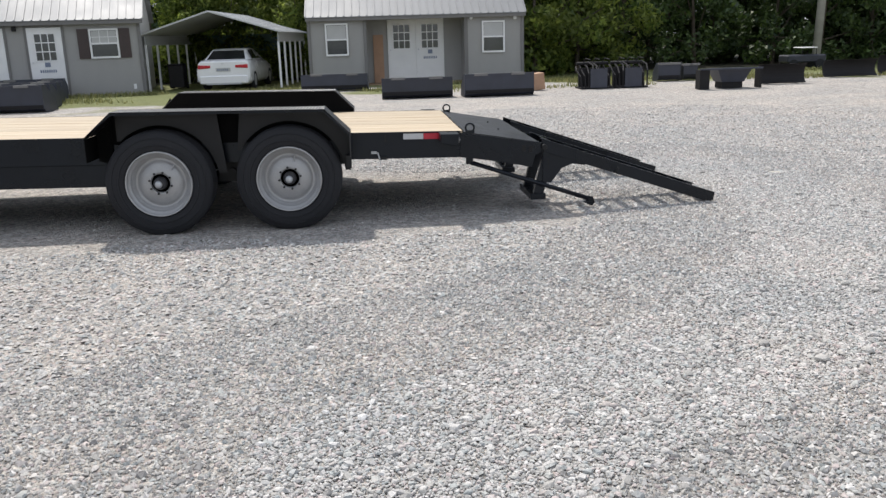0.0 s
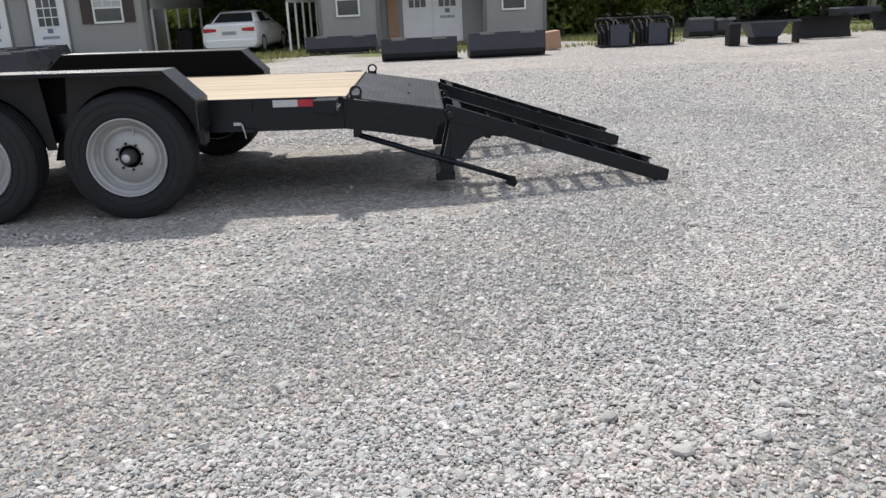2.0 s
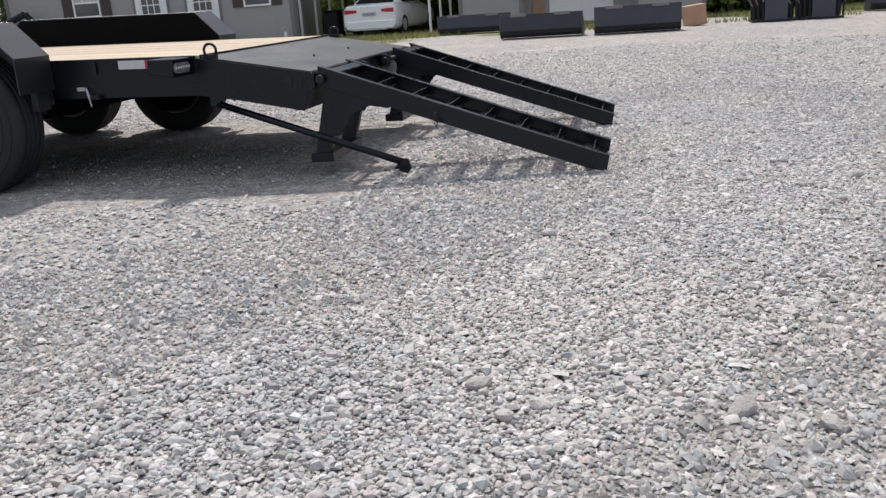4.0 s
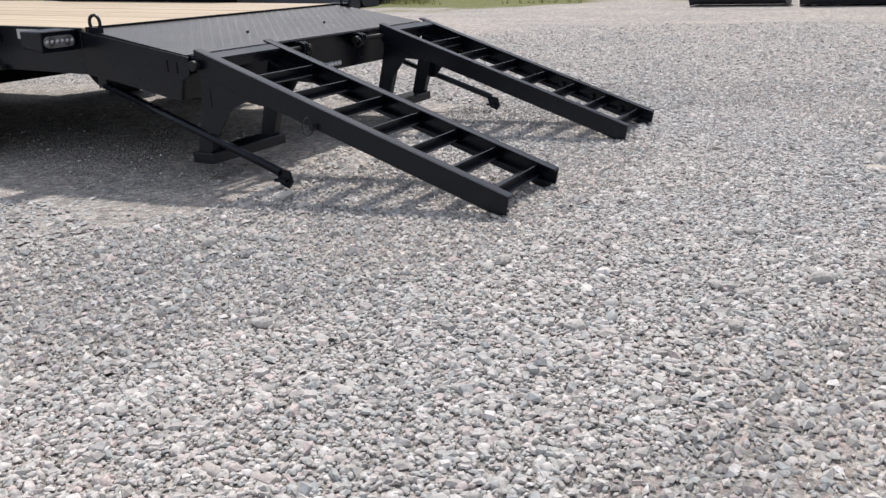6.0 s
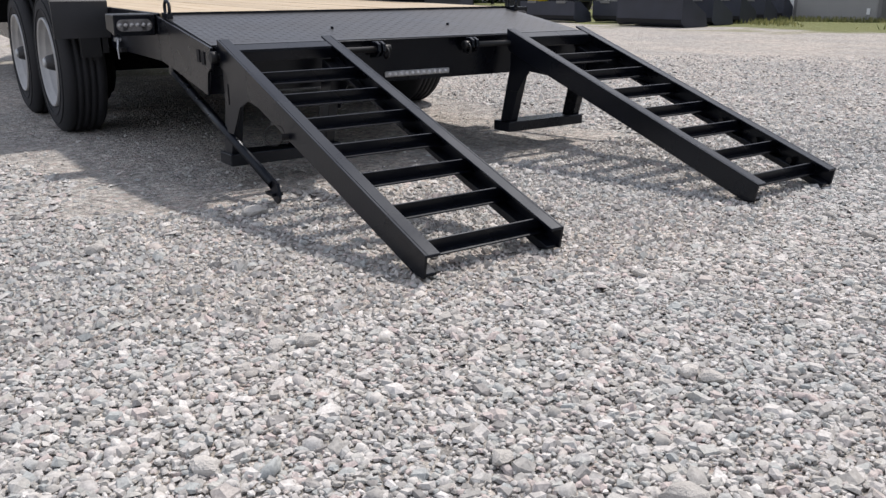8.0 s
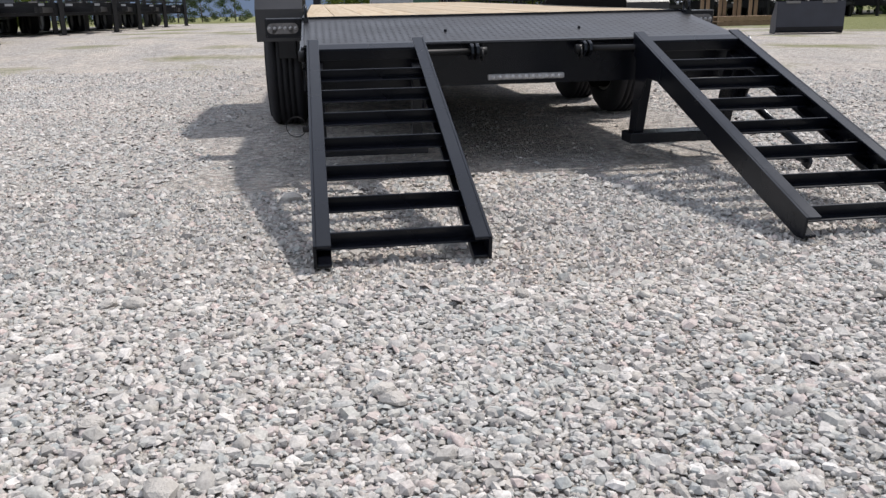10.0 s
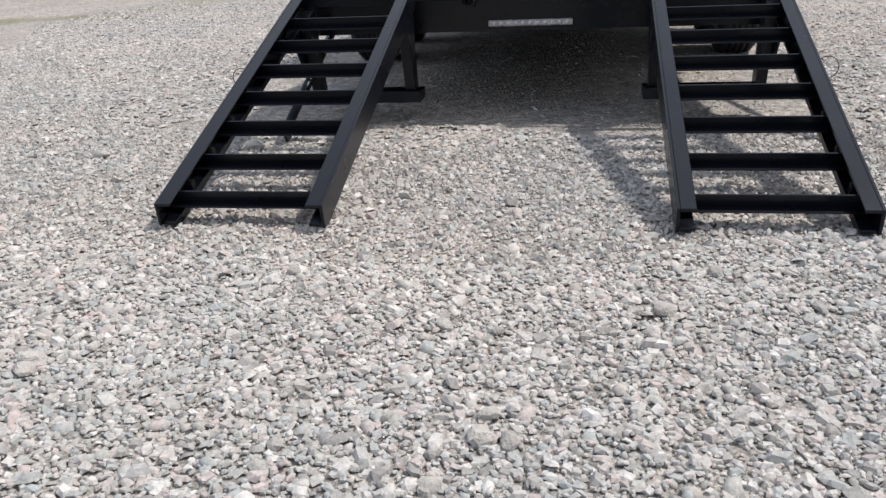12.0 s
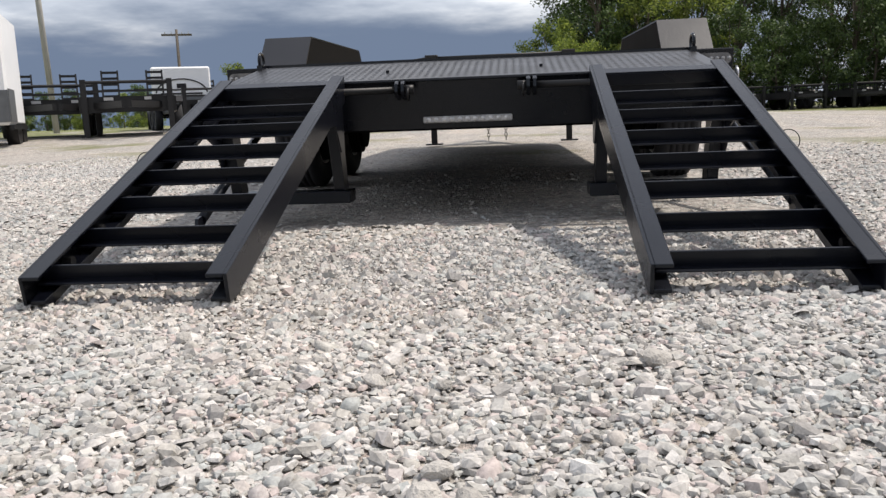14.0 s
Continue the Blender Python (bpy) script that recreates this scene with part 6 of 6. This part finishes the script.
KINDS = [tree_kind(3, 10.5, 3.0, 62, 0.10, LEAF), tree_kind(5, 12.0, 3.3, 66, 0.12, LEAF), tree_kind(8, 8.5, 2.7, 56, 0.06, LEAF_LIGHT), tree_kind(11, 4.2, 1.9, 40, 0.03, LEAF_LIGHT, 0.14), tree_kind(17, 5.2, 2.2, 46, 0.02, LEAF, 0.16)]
rng = random.Random(21)
spots = []
for i in range(26):                       # wood behind the sheds
    x = -16 + i * 2.5 + rng.uniform(-0.8, 0.8)
    spots.append((x, 30.2 + rng.uniform(-0.6, 2.0) + (3.5 if -12 < x < -1.5 else 0.0), rng.choice((0, 1, 2))))
for i in range(20):
    spots.append((-17 + i * 3.2 + rng.uniform(-0.5, 0.5), 25.2 + rng.uniform(-0.3, 0.5) + (0.6 if -17 < -17 + i * 3.2 < 4 else -0.8), 3))
for i in range(14):
    spots.append((-18 + i * 4.8 + rng.uniform(-1, 1), 34.5 + rng.uniform(-1, 1.5), rng.choice((0, 1))))
for i in range(16):                       # young trees before the wood
    x = 3.8 + i * 2.3 + rng.uniform(-0.6, 0.6)
    if not 8.0 < x < 15.5:
        spots.append((x, 26.3 + rng.uniform(-0.5, 0.7), 3))
for i in range(17):                       # undergrowth along the edge
    x = 4.6 + i * 2.2 + rng.uniform(-0.5, 0.5)
    if not 9.0 < x < 15.0:
        spots.append((x, 23.4 + rng.uniform(-0.4, 0.6), 3))
for x, y in ((-8.2, 26.4), (-7.4, 25.9), (-5.6, 26.5), (-3.6, 26.3), (-9.4, 25.8), (-6.6, 26.2), (-4.6, 26.0), (-2.6, 25.6), (4.6, 21.9), (6.3, 22.7)):
    spots.append((x, y, 3))
for i in range(15):                       # western wood
    spots.append((-52 + rng.uniform(-1.5, 1.5), 5.6 + i * 3.0 + rng.uniform(-0.8, 0.8), rng.choice((0, 1, 1))))
# first two of each row keep sunlit leaves, the rest shade-dark ones
for i in range(9):
    spots.append((-47.5 + rng.uniform(-0.8, 0.8), 8 + i * 3.6 + rng.uniform(-0.8, 0.8), 2 if i < 2 else rng.choice((1, 4, 1))))
for i in range(13):
    spots.append((-45.5 + rng.uniform(-0.6, 0.6), 7.0 + i * 2.7 + rng.uniform(-0.5, 0.5), 3 if i < 2 else 4))
for i in range(8):
    spots.append((-58 + rng.uniform(-1, 1), 7.0 + i * 6.0 + rng.uniform(-0.8, 0.8), rng.choice((0, 1))))
for x, y, k in ((-56, 4.9, 0), (-61, 5.6, 1), (-64, 9, 1), (-53, 7.6, 1), (-51, 1.1, 3), (-49, 2.6, 3), (-47, 3.4, 3), (-46.5, 4.8, 3), (-57, -20.4, 3), (-84, -42, 3), (-82, -45.5, 3), (-83, -39, 3)):
    spots.append((x, y, k))
for i in range(16):                       # low far trees beyond the parked trailers
    spots.append((-95 + rng.uniform(-6, 6), -85 + i * 3.8 + rng.uniform(-1, 1), 3))
for i in range(10):                       # wood closing the gap to the north-west
    spots.append((-48 + i * 3.3, 48 - i * 1.6 + rng.uniform(-1, 1), rng.choice((0, 1))))
for i in range(9):                        # undergrowth inside the wood, its shade put into the dark leaf colour
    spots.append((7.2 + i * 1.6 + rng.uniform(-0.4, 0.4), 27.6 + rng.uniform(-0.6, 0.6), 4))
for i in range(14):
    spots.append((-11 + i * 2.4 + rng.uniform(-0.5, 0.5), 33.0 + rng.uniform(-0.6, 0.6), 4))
for i in range(9):                        # far hedge beyond the parked trailers
    spots.append((-97 + rng.uniform(-4, 4), -66 + i * 2.9 + rng.uniform(-0.8, 0.8), 4))
for i in range(9):                        # low hedge beyond the lot
    spots.append((-60 + rng.uniform(-1.5, 1.5), -7 - i * 1.9 + rng.uniform(-0.5, 0.5), 4))
used = set()
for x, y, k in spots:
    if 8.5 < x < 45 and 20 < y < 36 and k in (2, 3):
        k = 1 if k == 2 else 4              # dark-leaved kinds stand in for the wood's shade east of the cabin
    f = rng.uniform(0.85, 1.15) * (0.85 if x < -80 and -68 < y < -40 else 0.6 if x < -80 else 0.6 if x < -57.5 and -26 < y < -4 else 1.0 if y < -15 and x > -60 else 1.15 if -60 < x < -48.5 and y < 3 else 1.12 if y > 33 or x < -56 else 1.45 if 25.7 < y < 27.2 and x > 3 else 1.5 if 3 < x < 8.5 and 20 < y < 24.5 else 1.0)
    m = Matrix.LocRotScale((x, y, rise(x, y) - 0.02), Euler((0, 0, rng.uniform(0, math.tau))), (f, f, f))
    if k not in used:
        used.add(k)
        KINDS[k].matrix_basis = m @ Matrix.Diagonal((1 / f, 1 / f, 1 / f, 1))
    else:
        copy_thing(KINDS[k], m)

# dark brown sheets that put the shade under the woods into the ground colour
def shade_sheet(name, pts):
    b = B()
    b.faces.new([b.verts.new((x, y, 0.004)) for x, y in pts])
    solo(name, b, WOOD_SHADE, Matrix(), "dark brown sheet standing in for shade under the trees", "ground", kind="structure")


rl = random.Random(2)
shade_sheet("ground_woods_north", [(-30 + i * 2.0, 24.3 + rl.uniform(-0.5, 0.5) - (0.9 if i > 17 else 0)) for i in range(46)] + [(62, 70), (-30, 70)])
shade_sheet("ground_woods_west", [(-45.0 + rl.uniform(-0.6, 0.6), 60 - i * 2.0) for i in range(31)] + [(-75, 0), (-75, 60)])

# tufts of dry grass before the sheds
rngn = np.random.default_rng(4)
n = 22000
gx, gy = rngn.uniform(-13.0, 14.5, n), rngn.normal(17.2, 1.5, n)
keep = (np.abs(gy - 17.2) < 2.9) & (np.sin(gx * 1.3 + 1) + np.sin(gx * 0.53 + gy * 1.7) > 0.1) & ~((gx > -3.3) & (gx < 3.7) & (gy > 18.85)) & ~((gx < -7.8) & (gy > 18.85))
gx, gy = gx[keep], gy[keep]
n = len(gx)
h = rngn.uniform(0.04, 0.13, n)
an = rngn.uniform(0, math.tau, n)
le = rngn.uniform(-0.05, 0.05, (n, 2))
v = np.empty((n, 3, 3))
v[:, 0] = np.stack([gx - 0.02 * np.cos(an), gy - 0.02 * np.sin(an), np.full(n, -0.02)], 1)
v[:, 1] = np.stack([gx + 0.02 * np.cos(an), gy + 0.02 * np.sin(an), np.full(n, -0.02)], 1)
v[:, 2] = np.stack([gx + le[:, 0], gy + le[:, 1], h], 1)
me = bpy.data.meshes.new("grass")
me.from_pydata(v.reshape(-1, 3).tolist(), [], np.arange(n * 3).reshape(-1, 3).tolist())
me.materials.append(GRASS)
tagged(new("grass", me), "sparse dry grass tufts at the edge of the gravel", "grass", kind="stuff")


# ---- gravel ----
def stone_shapes():
    """Stone forms, coarse to fine: four sides under one point, four under a ridge, six round a flat top of four."""
    low = (np.array([(1, 0.1, -0.35), (0, 0.9, -0.35), (-1, -0.1, -0.35), (0, -0.9, -0.35), (0.1, 0.05, 0.75)]), np.array([(0, 1, 4), (1, 2, 4), (2, 3, 4), (3, 0, 4)]))
    mid = (np.array([(1, 0.1, -0.35), (0, 0.9, -0.35), (-1, -0.1, -0.35), (0, -0.9, -0.35), (0.5, 0.2, 0.66), (-0.5, -0.15, 0.66)]), np.array([(0, 1, 4), (1, 5, 4), (1, 2, 5), (2, 3, 5), (3, 4, 5), (3, 0, 4)]))
    high = (np.array([(math.cos(a), math.sin(a), -0.35) for a in np.arange(6) * math.tau / 6] + [(0.74 * math.cos(a), 0.74 * math.sin(a), 0.56) for a in (0.5 + np.arange(4) * math.tau / 4)]),
            np.array([(0, 1, 6), (1, 7, 6), (1, 2, 7), (2, 3, 7), (3, 8, 7), (3, 4, 8), (4, 9, 8), (4, 5, 9), (5, 0, 9), (0, 6, 9), (6, 7, 8), (6, 8, 9)]))
    return low, mid, high


SHAPES = stone_shapes()


def stone_field(name, xy, diam, seed, mat, label, fine, flat=0.78):
    """Angular stones lying flat and half sunk among each other, one joined mesh; fine picks the form."""
    rng = np.random.default_rng(seed)
    n = len(xy)
    base, tri = SHAPES[fine]
    nv, nf = len(base), len(tri)
    v = base[None] * (1 + rng.uniform(-0.24, 0.24, (n, nv, 1))) + rng.uniform(-1, 1, (n, nv, 3)) * (0.17, 0.17, 0.11)
    v = v * np.stack([rng.uniform(0.9, 1.35, n), rng.uniform(0.62, 1.0, n), rng.uniform(*((0.34, 0.66) if fine == 0 else (0.42, 0.85)), n)], 1)[:, None]
    a, bb, c = rng.uniform(0, math.tau, n), rng.normal(0, 0.22, n), rng.normal(0, 0.22, n)

    def turn(p, i, j, ang):
        co, si = np.cos(ang)[:, None], np.sin(ang)[:, None]
        q = p.copy()
        q[:, :, i] = p[:, :, i] * co - p[:, :, j] * si
        q[:, :, j] = p[:, :, i] * si + p[:, :, j] * co
        return q
    v = turn(turn(turn(v, 0, 2, bb), 1, 2, c), 0, 1, a)
    v *= diam[:, None, None] * 0.5
    v[:, :, 0] += xy[:, 0, None]
    v[:, :, 1] += xy[:, 1, None]
    v[:, :, 2] += (diam * rng.uniform(-0.20, 0.13, n) - 0.006)[:, None]
    me = bpy.data.meshes.new(name)
    f = (tri[None] + (np.arange(n) * nv)[:, None, None]).reshape(-1)
    me.vertices.add(n * nv)
    me.vertices.foreach_set("co", v.reshape(-1))
    me.loops.add(len(f))
    me.loops.foreach_set("vertex_index", f)
    me.polygons.add(n * nf)
    me.polygons.foreach_set("loop_start", np.arange(n * nf) * 3)
    me.polygons.foreach_set("use_smooth", np.repeat(rng.random(n) > flat, nf))
    me.update(calc_edges=True)
    me.materials.append(mat)
    return tagged(new(name, me), label, "gravel", kind="stuff")


line = np.array([(-1.3, -5.0), (0.3, -4.1), (1.4, -3.0), (1.9, -2.1), (2.2, -1.0), (2.3, 0.2), (1.9, 1.1)])


def away(p):
    """Distance from the strip of lot that lies closest."""
    best = np.full(len(p), 1e9)
    for a, b2 in zip(line[:-1], line[1:]):
        d = b2 - a
        u = np.clip(((p - a) @ d) / (d @ d), 0, 1)
        best = np.minimum(best, np.hypot(*(p - a - u[:, None] * d).T))
    return best


def strewn(rng, x0, x1, y0, y1, gap):
    """A staggered grid of places, each shaken out of line."""
    nx, ny = int((x1 - x0) / gap), int((y1 - y0) / (gap * 0.87))
    gx, gy = np.meshgrid(np.arange(nx), np.arange(ny))
    p = np.stack([x0 + (gx + 0.5 * (gy % 2)) * gap, y0 + gy * gap * 0.87], -1).reshape(-1, 2)
    return p + rng.uniform(-0.55, 0.55, p.shape) * gap


def strip(p):
    """The part of the lot beside and behind the trailer that is strewn with single stones."""
    x, y = p[:, 0], p[:, 1]
    return (y > -6.0) & (x < 3.75 + 0.72 * np.maximum(y, 0)) & ((x > -1.7 - 0.46 * (y + 7.6)) | (y > -0.7 - 0.57 * (3.95 - x)))


def rolled(p):
    """Fines rolled down where trailers stand."""
    return (np.abs(p[:, 1] + 0.15) < 1.45 + 0.12 * np.sin(p[:, 0] * 3.1)) & (p[:, 0] < 0.25 + 0.1 * np.sin(p[:, 1] * 4.3))


SANDY = (2.665, 0.300)            # a bare patch of sand
rngn = np.random.default_rng(9)
FIELDS = (
    # spacing, nearest and farthest, form, median size, spread, share kept near and far
    (0.0118, -1.0, 0.52, 2, 0.0145, 0.42, 0.97, 0.95, "loose angular crushed limestone stones covering the lot"),
    (0.0140, 0.52, 1.7, 1, 0.0162, 0.42, 0.95, 0.74, "loose angular crushed limestone stones farther across the lot"),
    (0.0240, 1.7, 7.6, 0, 0.0300, 0.42, 0.90, 0.08, "small crushed limestone stones across the far gravel"),
)
for k, (gap, d0, d1, fine, size, spread, s0, s1, label) in enumerate(FIELDS):
    pts = strewn(rngn, -1.3 - d1 - 0.1, 2.4 + d1, -5.2 - d1, 1.3 + d1, gap)
    dist = away(pts)
    inside = (dist >= d0) & (dist < d1) & strip(pts)
    pts, dist = pts[inside], dist[inside]
    patch = 0.9 + 0.1 * np.sin(pts[:, 0] * 1.9 + 1.3 * np.sin(pts[:, 1] * 1.1)) * np.sin(pts[:, 1] * 2.3 + np.sin(pts[:, 0] * 0.8))
    want = (s0 + (s1 - s0) * np.clip((dist - max(d0, 0)) / (d1 - max(d0, 0)), 0, 1) ** (0.6, 0.6, 0.9)[k]) * patch
    packed = rolled(pts)
    sandy = np.hypot((pts[:, 0] - SANDY[0]) / 0.06, (pts[:, 1] - SANDY[1]) / 0.04) < 1
    keep = rngn.random(len(pts)) < np.where(packed, want * 0.10, np.where(sandy, want * 0.5, want))
    pts, packed = pts[keep], packed[keep]
    d = np.clip(np.exp(rngn.normal(np.log(size), spread, len(pts))), 0.007, 0.042) * np.where(packed, 0.7, 1.0)
    stone_field("gravel_stones", pts, d, 12 + k, STONES, label, fine)

# larger loose stones that lie singly
big = ((0.40, -4.15, 0.054), (0.56, -4.36, 0.056), (0.80, -4.30, 0.052), (1.34, -3.50, 0.047), (1.26, -3.35, 0.055), (1.41, -3.44, 0.047), (1.83, -3.42, 0.062), (1.99, -3.47, 0.050), (0.68, -1.64, 0.058), (2.06, -1.78, 0.048),
       (1.67, -1.48, 0.041), (2.57, -1.20, 0.066), (2.42, -1.62, 0.044), (2.29, -0.84, 0.047), (2.32, -1.36, 0.045), (1.31, -2.10, 0.060), (0.53, -1.06, 0.08), (2.09, 0.07, 0.028), (2.40, 0.09, 0.038), (2.48, 0.13, 0.040),
       (2.07, -0.04, 0.036), (1.75, 0.54, 0.040), (1.97, 0.41, 0.055), (1.80, -0.46, 0.040), (1.69, -1.41, 0.056), (2.47, 0.08, 0.05), (2.33, -0.83, 0.05), (2.655, 0.412, 0.088))
for i, (x, y, d) in enumerate(big):
    r = random.Random(i)
    b = B()
    bmesh.ops.create_icosphere(b, subdivisions=2, radius=d / 2)
    cuts = [Vector((r.gauss(0, 1), r.gauss(0, 1), r.gauss(0, 0.7))).normalized() for _ in range(7)]
    for v in b.verts:
        u = v.co.normalized()
        k = min([1.0] + [0.72 / max(u.dot(c), 0.3) for c in cuts]) + r.uniform(-0.02, 0.02)
        v.co = Vector((v.co.x * k * 1.3, v.co.y * k * 0.95, v.co.z * k * 0.62))
    solo("stone", b, LUMP, pose(x, y, d * 0.04, r.uniform(-12, 12), r.uniform(-12, 12), r.uniform(0, 360)), "larger pale limestone stone lying on the gravel", "stone", "larger stones")

b = B()
rings = []
for k in range(6):
    q = k / 5
    rings.append([b.verts.new((q * (0.085 + 0.02 * math.sin(3 * a + 0.7)) * math.cos(a), q * (0.055 + 0.014 * math.sin(2 * a + 2.0)) * math.sin(a), -0.001 - 0.012 * q ** 3 + 0.0012 * q * math.sin(5 * a + 9 * q))) for a in np.linspace(0, math.tau, 24, endpoint=False)])
for p, q in zip(rings, rings[1:]):
    for k in range(24):
        b.faces.new((p[k], q[k], q[(k + 1) % 24], p[(k + 1) % 24])).smooth = True
bmesh.ops.remove_doubles(b, verts=b.verts[:], dist=0.0005)
solo("sand", b, SAND, pose(SANDY[0], SANDY[1], 0), "bare patch of buff sand among the stones", "sand", kind="stuff")
